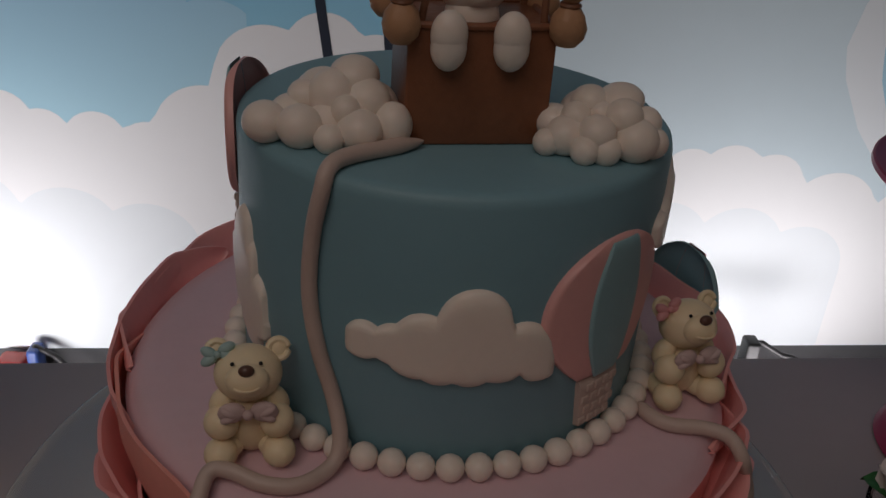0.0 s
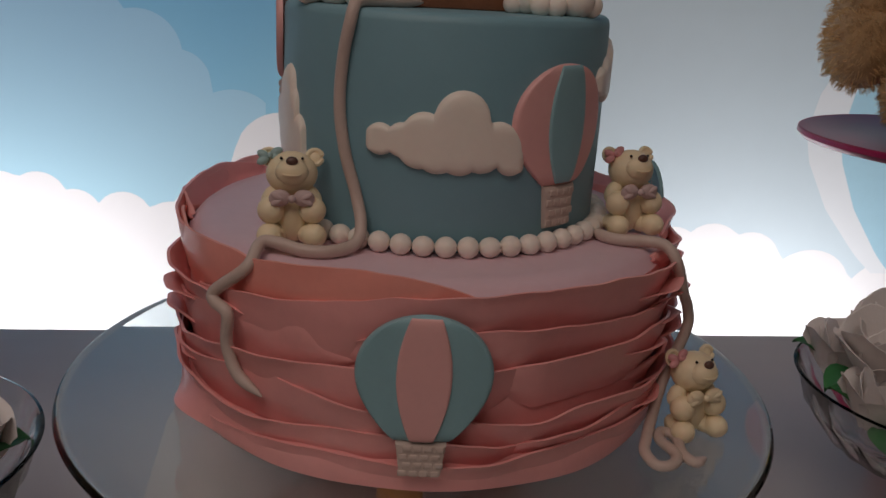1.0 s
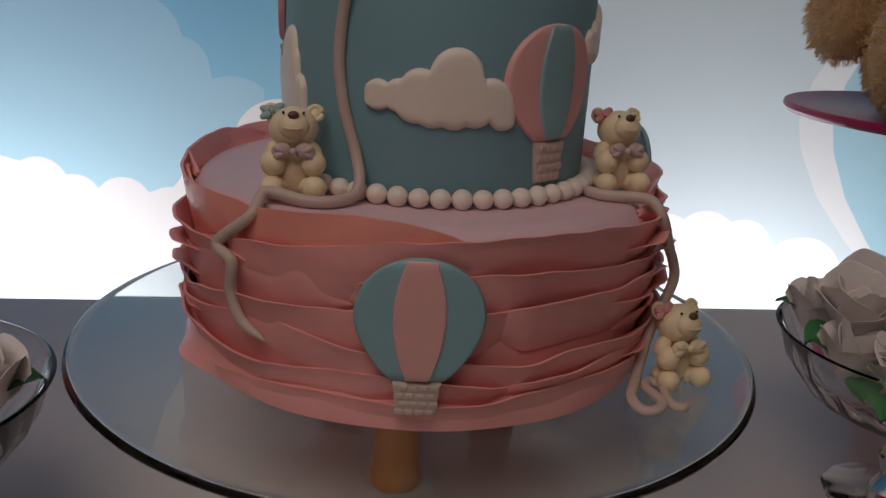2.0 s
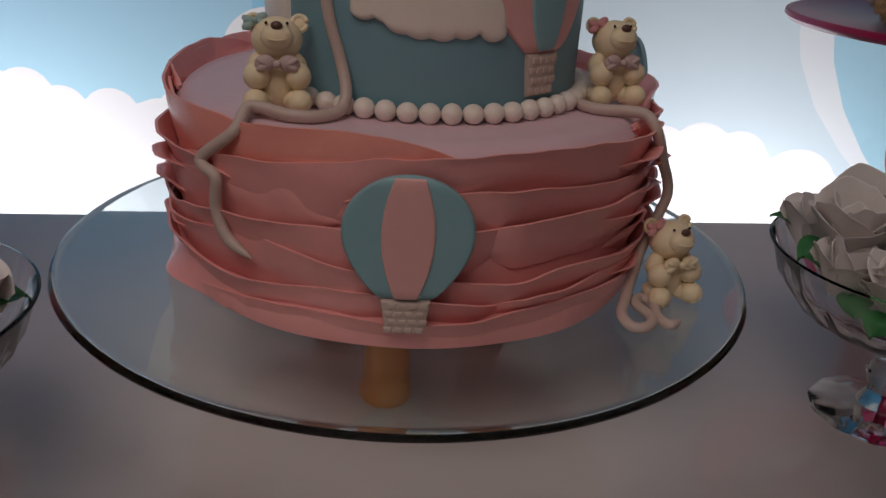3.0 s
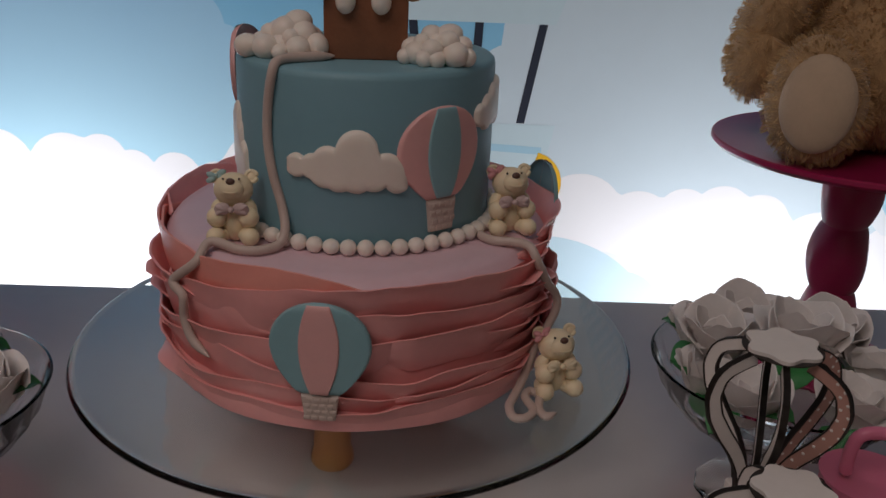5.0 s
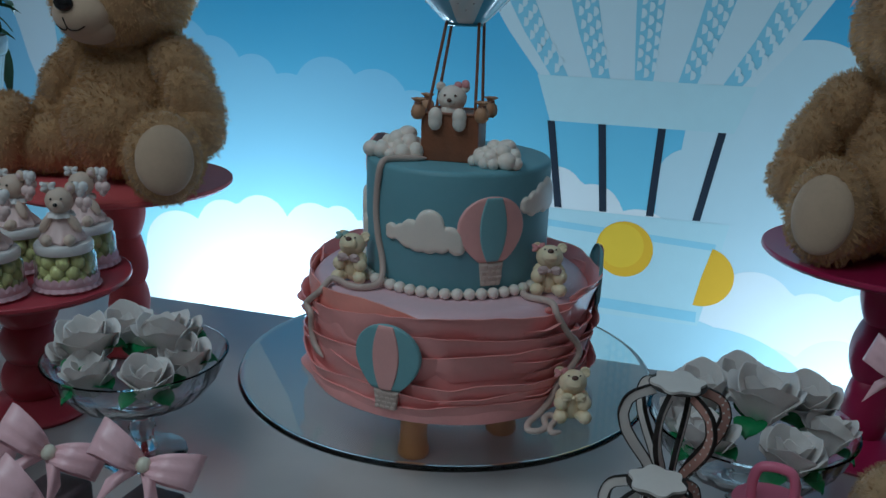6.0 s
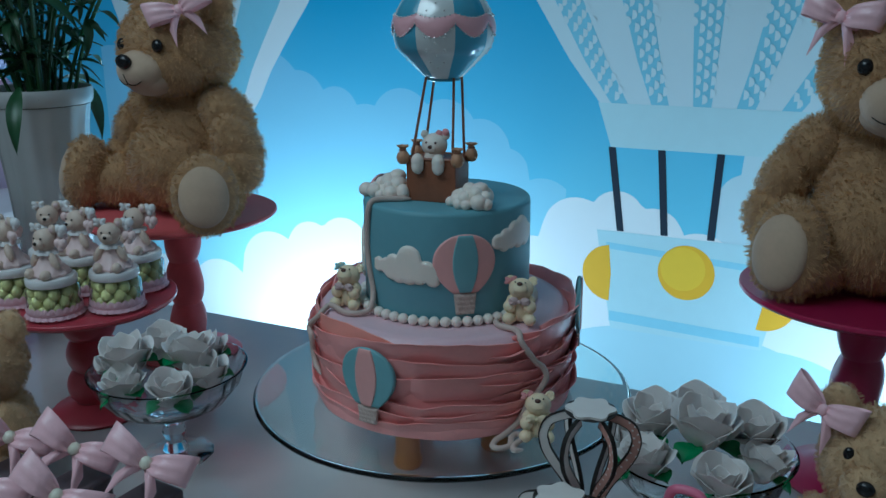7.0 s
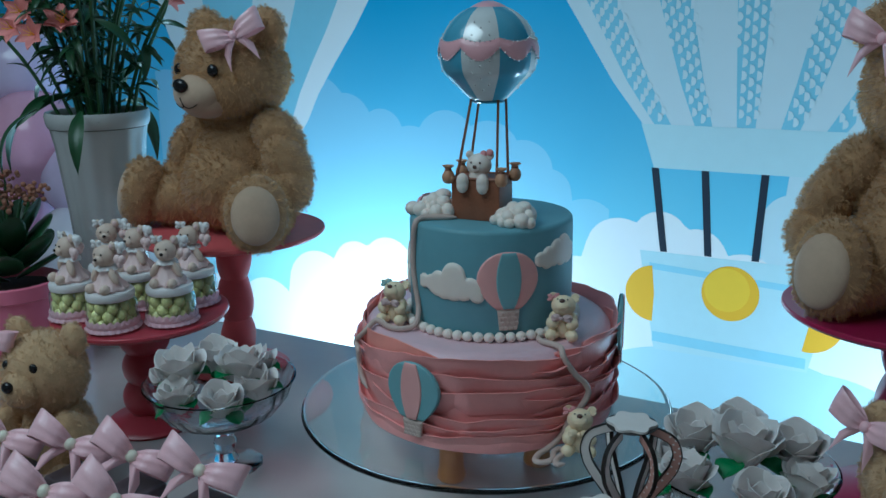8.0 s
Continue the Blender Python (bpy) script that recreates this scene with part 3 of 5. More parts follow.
RUFFLES = [
    # lip heights, depth, flare
    (((-62, 0.184), (-40, 0.1917), (-22, 0.1978), (-4, 0.2055), (9, 0.2095), (29, 0.2125), (56, 0.2065), (80, 0.207)), 0.034, 0.0085),
    (((-125, 0.219), (-95, 0.217), (-75, 0.211), (-58, 0.203)), 0.030, 0.006),
    (((-110, 0.186), (-80, 0.187), (-61, 0.1885), (-44, 0.187), (-30, 0.178)), 0.030, 0.012),
    (((-80, 0.168), (-62, 0.1724), (-38, 0.1836), (-24, 0.1834), (-12, 0.172)), 0.030, 0.0065),
    (((-18, 0.176), (-10, 0.1875), (13, 0.188), (25, 0.1915), (56, 0.181), (78, 0.178), (100, 0.186)), 0.032, 0.0085),
    (((-100, 0.150), (-67, 0.1465), (-41, 0.1622), (-27, 0.162), (-12, 0.165), (2, 0.166), (13, 0.1700), (24, 0.167)), 0.030, 0.0085),
    (((10, 0.166), (18, 0.168), (31, 0.1741), (57, 0.1701), (75, 0.163), (110, 0.160)), 0.032, 0.0095),
    (((-90, 0.140), (-61, 0.1402), (-39, 0.1481), (-27, 0.1487), (-9, 0.1429), (2, 0.139)), 0.028, 0.0075),
    (((34, 0.158), (44, 0.163), (60, 0.158), (72, 0.150)), 0.020, 0.0085),
    (((-4, 0.137), (11, 0.1385), (24, 0.1359), (33, 0.1395), (59, 0.1338), (74, 0.14), (100, 0.138)), 0.028, 0.0085),
    (((-92, 0.129), (-57, 0.1272), (-43, 0.1253), (-31, 0.1235), (-19, 0.1283), (-5, 0.1307), (8, 0.127), (15, 0.1219), (25, 0.118)), 0.027, 0.0080),
    (((12, 0.118), (20, 0.125), (32, 0.127), (44, 0.1275), (64, 0.123), (95, 0.12)), 0.024, 0.0085),
    (((-75, 0.104), (-50, 0.100), (-27, 0.1111), (-14, 0.1121), (6, 0.1125), (28, 0.1165), (54, 0.1153), (75, 0.112)), 0.026, 0.0075),
    (((60, 0.214), (85, 0.210), (105, 0.206), (130, 0.216)), 0.030, 0.010),
]
for k, (ctrl, depth, flare) in enumerate(RUFFLES):
    cake_part(ruffle(ctrl, depth, flare, k + 1.3), "ruffle", "pink")
for k in range(7):  # the far side
    z = 0.115 + 0.0165 * k
    cake_part(ruffle(((76 + 9 * (k % 3), z), (130, z + 0.006), (180, z - 0.002), (235, z + 0.005), (282 - 8 * (k % 2), z - 0.001)), 0.03, 0.0085, 30 + k), "ruffle", "pink")
# low skirt that reaches the plate
sk = Shape()
pts = []
for k in range(160):
    a = math.tau * k / 160
    w = 0.0025 * wob(3 * math.cos(a), 3 * math.sin(a), 1)
    d = math.degrees(a) % 360
    bulge = 0.010 * math.exp(-((d - 297) / 9) ** 2)
    for r, z in ((RP - 0.002, 0.118), (RP + 0.004, 0.112 + w), (RP + 0.0065 + w, 0.100), (RP + 0.005 + w + bulge, PLATE + 0.001 + bulge * 0.3), (RP, PLATE + 0.0008)):
        pts.append((r * math.sin(a), -r * math.cos(a), z))
cake_part(sk.grid(pts, 160, 5, 0, True), "skirt", "pink")
# the strip that rises over the rim and shows its peach side behind the front lip
cake_part(ruffle(((-92, 0.2085), (-60, 0.2095), (-38, 0.2115), (-30, 0.2135), (-20, 0.2160), (-10, 0.2165), (-2, 0.2150), (5, 0.2115), (12, 0.2070)), 0.034, 0.0035, 51.0), "fold", "peach", "peach coloured inner fold")
# crumpled short folds on the shaded side
for k, (a, z) in enumerate(((58, 0.196), (66, 0.184), (62, 0.169), (72, 0.158), (64, 0.147), (70, 0.133), (60, 0.122), (-66, 0.176), (-72, 0.158), (-64, 0.136))):
    cake_part(ruffle(((a - 15, z - 0.006), (a - 5, z), (a + 6, z + 0.002), (a + 17, z - 0.005)), 0.018, 0.012, 60 + 1.9 * k), "ruffle", "pink")

# pearls round the foot of the upper tier
pearl_me = mesh_of("pearl", *(lambda s: (s.v, s.f))(Shape().ball((0, 0, 0), 0.0063, seg=16, rings=10)), M["white"])
for k in range(53):
    a = math.tau * k / 53 + 0.03
    ob = part("pearl", pearl_me, cake)
    r = RB + 0.0055
    ob.location = (CX + r * math.sin(a), -r * math.cos(a), TOP_P + 0.0056 - PLATE)
    ob.scale = (1.0 + 0.05 * wob(k * 1.3, 4, 0), 1.0 + 0.05 * wob(k * 1.1, 8, 0), 0.95 + 0.08 * wob(k * 0.7, 0, 0))
    ob.rotation_euler = (0, 0, a)


def plaque(fn, ns, nt, radius, thick, cx=CX, off=0.0, edge=0.16):
    """A sheet of fondant laid on a round wall: fn(s, t) gives the way round and the height."""
    warp = lambda s: 0.5 - 0.5 * math.cos(math.pi * s)
    pts = []
    for a in range(ns):
        for b in range(nt):
            s, t = warp(a / (ns - 1)), warp(b / (nt - 1))
            u, z = fn(s, t)
            d = min(1.0, 1.0 * min(t, 1 - t) / edge, min(s, 1 - s) / (edge * 0.4))
            h = thick * math.sqrt(max(0.0, 1 - (1 - d) ** 2))
            r, th = radius + off + h, u / radius
            pts.append((cx + r * math.sin(th), -r * math.cos(th), z))
    return Shape().grid(pts, ns, nt)


def cloud_plaque(u0, circles, radius, thick, label):
    lo_u = min(u - r for u, z, r in circles) + 0.0003
    hi_u = max(u + r for u, z, r in circles) - 0.0003

    def fn(s, t):
        u = lo_u + (hi_u - lo_u) * s
        on = [(z, math.sqrt(max(0, r * r - (u - c) ** 2))) for c, z, r in circles if abs(u - c) <= r]
        hi, lo = max(z + w for z, w in on), min(z - w for z, w in on)
        return u0 + u, lo + (hi - lo) * t
    cake_part(plaque(fn, 90, 14, radius, thick), "cloud_plaque", "white", label)


CLOUD = [(-0.0315, 0.2700, 0.0088), (-0.0190, 0.2705, 0.0095), (-0.0075, 0.2740, 0.0122), (0.0125, 0.2830, 0.0150), (0.0325, 0.2700, 0.0125), (0.0405, 0.2612, 0.0086), (0.0240, 0.2650, 0.0110), (0.0120, 0.2640, 0.0115), (0.0, 0.2650, 0.0120), (-0.0100, 0.2670, 0.0118)]
cloud_plaque(-0.004, CLOUD, RB, 0.0042, "white cloud cut from fondant")
cloud_plaque(radians(-66) * RB, [(0.002, 0.292, 0.009), (0.004, 0.280, 0.0115), (-0.010, 0.272, 0.012), (0.015, 0.266, 0.009), (0.0, 0.256, 0.012), (0.018, 0.250, 0.008), (0.010, 0.243, 0.009)], RB, 0.004, "white cloud cut from fondant")
cloud_plaque(radians(82) * RB, [(-0.030, 0.2995, 0.0085), (-0.018, 0.3030, 0.010), (-0.004, 0.3080, 0.0115), (0.010, 0.3100, 0.013), (0.022, 0.302, 0.011), (-0.010, 0.297, 0.0085), (0.004, 0.296, 0.0095), (0.018, 0.296, 0.0095), (-0.021, 0.295, 0.008)], RB, 0.004, "white cloud with a wet sheen")


def balloon_plaque(u0, top, width, bottom, neck, basket, radius, thick, base, middle, cx, mid_w=0.37, lean=0.0):
    zw = bottom + (top - bottom) * 0.53

    def envelope(s, t):
        z = bottom + (top - bottom) * t
        if z > zw:
            w = width * math.sqrt(max(0, 1 - ((z - zw) / (top - zw)) ** 2))
        else:
            q = (zw - z) / (zw - bottom)
            w = width * (1 - q ** 1.9) + neck * q ** 1.9
        return u0 + (2 * s - 1) * w + lean * (z - bottom), z

    def panel(s, t):
        z = bottom + 0.0015 + (top - 0.0022 - bottom) * t
        q = (t - 0.53) / 0.5
        w = width * mid_w * (1.05 - 0.55 * q * q)
        return u0 + (2 * s - 1) * w + lean * (z - bottom), z
    env = cake_part(plaque(envelope, 34, 40, radius, thick, cx, edge=0.10), "balloon_plaque", base, "fondant balloon with a basket")
    cake_part(plaque(panel, 18, 34, radius, 0.0016, cx, thick - 0.0002, edge=0.09), "middle_panel", middle, "", env)
    if basket:
        bask = cake_part(plaque(lambda s, t: (u0 + (2 * s - 1) * (neck * (0.80 + 0.22 * t)), bottom - basket + basket * 1.02 * t), 12, 12, radius, thick * 0.9, cx, edge=0.12), "basket", "rope", "woven basket in beige fondant", env)
        for row in range(4):
            for col in range(4):
                u = u0 + neck * (-0.62 + 0.41 * col + (0.1 if row % 2 else -0.05))
                z = bottom - basket * (0.86 - 0.235 * row)
                cake_part(plaque(lambda s, t: (u + (2 * s - 1) * neck * 0.17, z + (2 * t - 1) * basket * 0.085), 6, 6, radius, 0.0009, cx, thick * 0.85, edge=0.3), "weave", "rope", "", env)


balloon_plaque(radians(41.5) * RB, 0.3120, 0.0360, 0.2450, 0.0128, 0.024, RB, 0.0036, "plaquepink", "plaqueblue", CX)
RQ = RP + 0.0108
balloon_plaque(radians(-0.3) * RQ, 0.1990, 0.0352, 0.1290, 0.0132, 0.0225, RQ, 0.0045, "plaqueblue", "plaquepink", 0)
balloon_plaque(radians(112) * RQ, 0.2390, 0.0330, 0.1720, 0.0120, 0.018, RQ, 0.004, "plaqueblue", "plaquepink", 0)
balloon_plaque(radians(-98) * RB, 0.3490, 0.0330, 0.2870, 0.0120, 0.020, RB + 0.001, 0.004, "plaquepink", "plaqueblue", CX)


def wall_point(deg, z, r, cx=0.0):
    return (cx + r * math.sin(radians(deg)), -r * math.cos(radians(deg)), z)


thick_rope = lambda s: 0.0034
rope = [(-0.010, -0.054, 0.3395), (-0.024, -0.064, 0.3398), (-0.0385, -0.075, 0.3400), (-0.0450, -0.0835, 0.3385)]
rope += [wall_point(d, z, RB + 0.003, CX) for d, z in ((-31, 0.330), (-33.5, 0.31), (-34.5, 0.285), (-32, 0.260), (-27.5, 0.237))]
rope += [(-0.0385, -0.0985, 0.2225), (-0.0415, -0.106, 0.2145), (-0.0535, -0.1165, 0.2132), (-0.068, -0.1170, 0.2135), (-0.083, -0.1120, 0.2155), (-0.091, -0.1140, 0.2150)]
rope += [wall_point(d, z, r) for d, z, r in ((-37, 0.206, 0.159), (-43.5, 0.1900, 0.1655), (-43, 0.1845, 0.1670), (-39.5, 0.180, 0.1665), (-40.5, 0.162, 0.1650), (-38, 0.1455, 0.1640), (-32, 0.1370, 0.1630))]
cake_part(Shape().tube(rope, thick_rope, 12), "rope", "rope", "greige fondant rope")
rope2 = [(0.100, -0.050, 0.2128), (0.103, -0.060, 0.2130), (0.112, -0.0675, 0.2130), (0.128, -0.0700, 0.2135), (0.1385, -0.075, 0.2125)]
rope2 += [wall_point(d, z, r) for d, z, r in ((61, 0.204, 0.1655), (66, 0.182, 0.1690), (70, 0.170, 0.1715), (71, 0.157, 0.1735), (68, 0.140, 0.1690), (64, 0.125, 0.1650), (60, 0.106, 0.1640))]
rope2 += [(0.135, -0.099, 0.0965), (0.131, -0.112, 0.0942), (0.134, -0.126, 0.0938), (0.143, -0.126, 0.0938), (0.149, -0.115, 0.0940), (0.143, -0.098, 0.0945), (0.147, -0.089, 0.0950), (0.154, -0.095, 0.0942), (0.153, -0.112, 0.0938), (0.158, -0.122, 0.0938), (0.166, -0.116, 0.0938)]
cake_part(Shape().tube(rope2, thick_rope, 12), "rope", "rope", "greige fondant rope ending in a loop")


# heaps of fondant balls on the cake
def ball_cloud(name, balls, label):
    th = thing(name, label, "cake decoration", (0, 0, TOP_B))
    balls = [(x * 0.97, y * 0.95 - 0.006, ZB + (z - ZB) * 0.84, r, q) for x, y, z, r, q in balls]
    for x, y, z, r, q in balls:
        ob = Shape().ball((0, 0, 0), (r, r, r * q), seg=24, rings=14).make("ball", M["white"], th)
        ob.location = (x, y, z - ZB)
        ob.rotation_euler = (0.3 * wob(x * 90, y * 90, 1), 0.3 * wob(x * 90, y * 90, 4), 0)
    return th


ball_cloud("fondant_cloud", [(-0.076, -0.049, 0.3450, 0.0095, 0.9), (-0.061, -0.054, 0.3455, 0.0095, 0.95), (-0.0485, -0.060, 0.3425, 0.0064, 0.95), (-0.0365, -0.055, 0.3455, 0.0094, 0.92), (-0.0235, -0.049, 0.3465, 0.0082, 1.2), (-0.066, -0.040, 0.3455, 0.0095, 0.95), (-0.061, -0.038, 0.3545, 0.0072, 1.0), (-0.0485, -0.040, 0.3565, 0.0108, 1.05), (-0.0345, -0.042, 0.3555, 0.0098, 0.95), (-0.0425, -0.051, 0.3535, 0.0062, 1.0), (-0.050, -0.047, 0.3465, 0.0085, 1.0), (-0.0405, -0.034, 0.3650, 0.0105, 0.75), (-0.054, -0.028, 0.3510, 0.0125, 1.0), (-0.033, -0.032, 0.3480, 0.0115, 1.0)], "heap of white fondant balls like a cloud on the cake")
ball_cloud("fondant_cloud", [(0.0415, -0.049, 0.3425, 0.0058, 1.0), (0.0495, -0.047, 0.3455, 0.0088, 0.95), (0.0565, -0.057, 0.3425, 0.0062, 1.0), (0.0655, -0.056, 0.3425, 0.0064, 1.0), (0.0785, -0.050, 0.3460, 0.0098, 0.95), (0.0870, -0.046, 0.3435, 0.0068, 1.0), (0.0455, -0.036, 0.3480, 0.0085, 0.9), (0.0535, -0.043, 0.3535, 0.0066, 1.0), (0.0615, -0.052, 0.3495, 0.0080, 0.95), (0.0730, -0.046, 0.3560, 0.0082, 0.95), (0.0835, -0.042, 0.3520, 0.0070, 1.0), (0.0600, -0.036, 0.3590, 0.0082, 0.9), (0.0730, -0.036, 0.3610, 0.0098, 0.7), (0.0640, -0.042, 0.3555, 0.0058, 1.0), (0.0600, -0.028, 0.3490, 0.0115, 1.0), (0.0740, -0.028, 0.3490, 0.0115, 1.0)], "heap of white fondant balls like a cloud on the cake")


# ---- fondant bears ----
def bear_mesh(tie, bow, skin="cream"):
    """A sitting bear of rolled fondant; the head is tipped back so that the nose points up."""
    s = Shape()
    s.ball((0, 0.001, 0.0165), (0.0122, 0.0110, 0.0170))
    for q in (-1, 1):
        s.ball((q * 0.0135, -0.0125, 0.0078), (0.0080, 0.0086, 0.0078), m=Matrix.Rotation(q * 0.35, 3, "Z"))
        s.ball((q * 0.0105, -0.003, 0.0072), (0.0080, 0.0110, 0.0070))
        s.ball((q * 0.0128, -0.0080, 0.0228), (0.0084, 0.0084, 0.0086), m=Matrix.Rotation(q * 0.3, 3, "Y"))
        s.ball((q * 0.0125, 0.0, 0.0290), (0.0058, 0.0060, 0.0085), m=Matrix.Rotation(q * -0.5, 3, "Y"))
        # fan-shaped loops of the bow tie, each with a fold
        s.ball((q * 0.0074, -0.0128, 0.0318), (0.0066, 0.0034, 0.0054), 1, m=Matrix.Rotation(q * 0.12, 3, "Y"))
        s.ball((q * 0.0086, -0.0146, 0.0330), (0.0046, 0.0024, 0.0022), 1, m=Matrix.Rotation(-q * 0.5, 3, "Y"))
        s.ball((q * 0.0086, -0.0146, 0.0300), (0.0046, 0.0024, 0.0022), 1, m=Matrix.Rotation(q * 0.5, 3, "Y"))
    s.ball((0, -0.0150, 0.0318), 0.0026, 1, 12, 8)
    tip = Matrix.Translation((0, 0.001, 0.0435)) @ Matrix.Rotation(radians(-27), 4, "X")
    n = len(s.v)
    s.ball((0, 0, 0.0008), (0.0160, 0.0142, 0.0138), 0, 28, 18)
    s.ball((0, -0.0105, -0.0010), (0.0102, 0.0075, 0.0082), 0, 24, 16)
    s.ball((0, -0.0172, 0.0040), (0.0037, 0.0024, 0.0028), 3, 14, 10)
    s.tube([(-0.0060, -0.0158, -0.0040), (-0.0025, -0.0178, -0.0052), (0.0025, -0.0178, -0.0052), (0.0060, -0.0158, -0.0040)], 0.0006, 6)
    for q in (-1, 1):
        rim = [(q * 0.0142 + 0.0046 * math.cos(a * math.pi / 6), 0.001, 0.0115 + 0.0046 * math.sin(a * math.pi / 6)) for a in range(13)]
        s.tube(rim, 0.0017, 8, 0, 2)
        s.ball((q * 0.0142, 0.0020, 0.0115), (0.0048, 0.0022, 0.0048), 0)
        s.ball((q * 0.0064, -0.0132, 0.0068), 0.0010, 4, 8, 6)
        for up in (-1, 1):
            s.ball((-0.0135 + q * 0.0040, -0.0040, 0.0105 + up * 0.0018 + q * 0.001), (0.0042, 0.0024, 0.0026), 2, m=Matrix.Rotation(-q * up * 0.5, 3, "Y"))
    s.ball((-0.0135, -0.0058, 0.0105), 0.0018, 2, 10, 8)
    s.v[n:] = [tuple(tip @ Vector(p)) for p in s.v[n:]]
    return mesh_of("bear_figurine", s.v, s.f, [M[skin], M[tie], M[bow], M["cocoa"], M["black"]], s.i)


def stand_bear(me, x, y, z, turn, label, size=1.0):
    ob = new("bear_figurine", me)
    ob.matrix_world = pose(x, y, z, 0, 0, turn) @ Matrix.Diagonal((size, size, size, 1))
    return tagged(ob, label, "figurine", "fondant bears")


stand_bear(bear_mesh("mauve", "teal"), -0.0775, -0.0905, TOP_P + 0.0004, 8, "cream fondant bear with a teal bow sitting on the cake", 0.88)
stand_bear(bear_mesh("mauve", "rosy"), 0.1220, -0.0370, TOP_P + 0.0006, 18, "cream fondant bear with a pink bow sitting on the cake", 0.88)
stand_bear(bear_mesh("cream", "rosy"), 0.1650, -0.0790, PLATE + 0.0004, 22, "cream fondant bear with a pink bow on the glass plate", 0.90)

# ---- basket with its bear and the balloon over it ----
box = thing("basket_topper", "brown fondant basket on the cake carrying a balloon on sticks", "cake topper", (0.0080, -0.0255, TOP_B), turn=9.0)
Shape().block(-0.030, 0.030, -0.0225, 0.0225, 0.0, 0.049, 0.0012).make("box", M["brown"], box)
rimb = Shape()
for a, b in (((-0.030, -0.0225), (0.030, -0.0225)), ((0.030, -0.0225), (0.030, 0.0225)), ((0.030, 0.0225), (-0.030, 0.0225)), ((-0.030, 0.0225), (-0.030, -0.0225))):
    rimb.tube([(*a, 0.0495), ((a[0] + b[0]) / 2, (a[1] + b[1]) / 2, 0.0490), (*b, 0.0495)], 0.0016, 8)
rimb.make("rim", M["brown"], box)
for x, y in ((-0.033, -0.024), (0.033, -0.024), (0.0345, 0.018), (-0.0335, 0.018)):
    bag = Shape().lathe([(0.0, -0.0086), (0.0040, -0.0078), (0.0068, -0.0046), (0.0076, -0.0006), (0.0064, 0.0040), (0.0040, 0.0072), (0.0024, 0.0086), (0.0, 0.0090)], 28, c=(x, y, 0.0505), wave=lambda a, z: 1 + 0.05 * math.sin(5 * a) * (z > 0)).make("sandbag", M["sack"], box, "tan fondant sandbag tied at the top")
    Shape().lathe([(0.0020, 0.0080), (0.0036, 0.0098), (0.0066, 0.0128), (0.0058, 0.0134), (0.0026, 0.0108), (0.0, 0.0100)], 42, c=(x, y, 0.0505), wave=lambda a, z: 1 + 0.20 * math.cos(6 * a) * (z > 0.011)).make("frill", M["sack"], bag)
    Shape().tube([(x + 0.0034 * math.cos(n * math.pi / 4), y + 0.0034 * math.sin(n * math.pi / 4), 0.0586) for n in range(9)], 0.0012, 6, 0, 2).make("tie", M["stick"], bag)
TOPZ = 0.4720 - ZB
LEAN = 0.008  # the balloon stands a little aslant over the basket
for x, y in ((-0.025, -0.018), (0.025, -0.018), (0.026, 0.018), (-0.024, 0.018)):
    Shape().tube([(x, y, 0.047), (x * 0.66 + LEAN, y * 0.66, TOPZ + 0.004)], 0.0016, 8, smooth=0).make("stick", M["stick"], box)
bb = Shape()
bb.ball((-0.002, -0.004, 0.0540), (0.0150, 0.0135, 0.0135), 0, 28, 18).ball((-0.002, -0.006, 0.040), (0.0115, 0.010, 0.012))
for q in (-1, 1):
    bb.ball((-0.002 + q * 0.0128, -0.002, 0.0650), (0.0050, 0.0030, 0.0050))
    bb.ball((-0.002 + q * 0.0125, -0.0255, 0.0375), (0.0074, 0.0062, 0.0095)).ball((-0.002 + q * 0.0125, -0.0258, 0.0325), (0.0072, 0.0060, 0.0092))
    bb.ball((-0.002 + q * 0.0055, -0.0158, 0.0580), 0.0014, 2, 10, 8)
    bb.ball((0.0075 + q * 0.0040, -0.004, 0.0680 + 0.001 * q), (0.0044, 0.0025, 0.0042), 1, m=Matrix.Rotation(0.5 * q, 3, "Y"))
bb.ball((-0.002, -0.0150, 0.0515), (0.0062, 0.0040, 0.0050)).ball((-0.002, -0.0190, 0.0535), (0.0027, 0.0018, 0.0022), 2, 12, 8)
bob = bb.make("bear_figurine", [M["white"], M["rosy"], M["cocoa"]])
bob.matrix_world = box.matrix_basis @ Matrix.Translation((0, 0, 0.009))
tagged(bob, "white fondant bear with a pink bow leaning over the basket", "figurine", "fondant bears")

# balloon envelope: eight gores, a scalloped band, a cap and silver dots
RE, ZC = 0.0555, 0.5265 - ZB


def env_r(z):
    q = (z - ZC) / RE
    r = math.sqrt(max(0, 1 - q * q)) * RE
    if q < -0.35:
        lin = 0.0175 + (0.0525 - 0.0175) * (q + 0.98) / 0.63
        r = max(min(r, lin), 0.012) if q > -0.98 else 0.0175
    return r


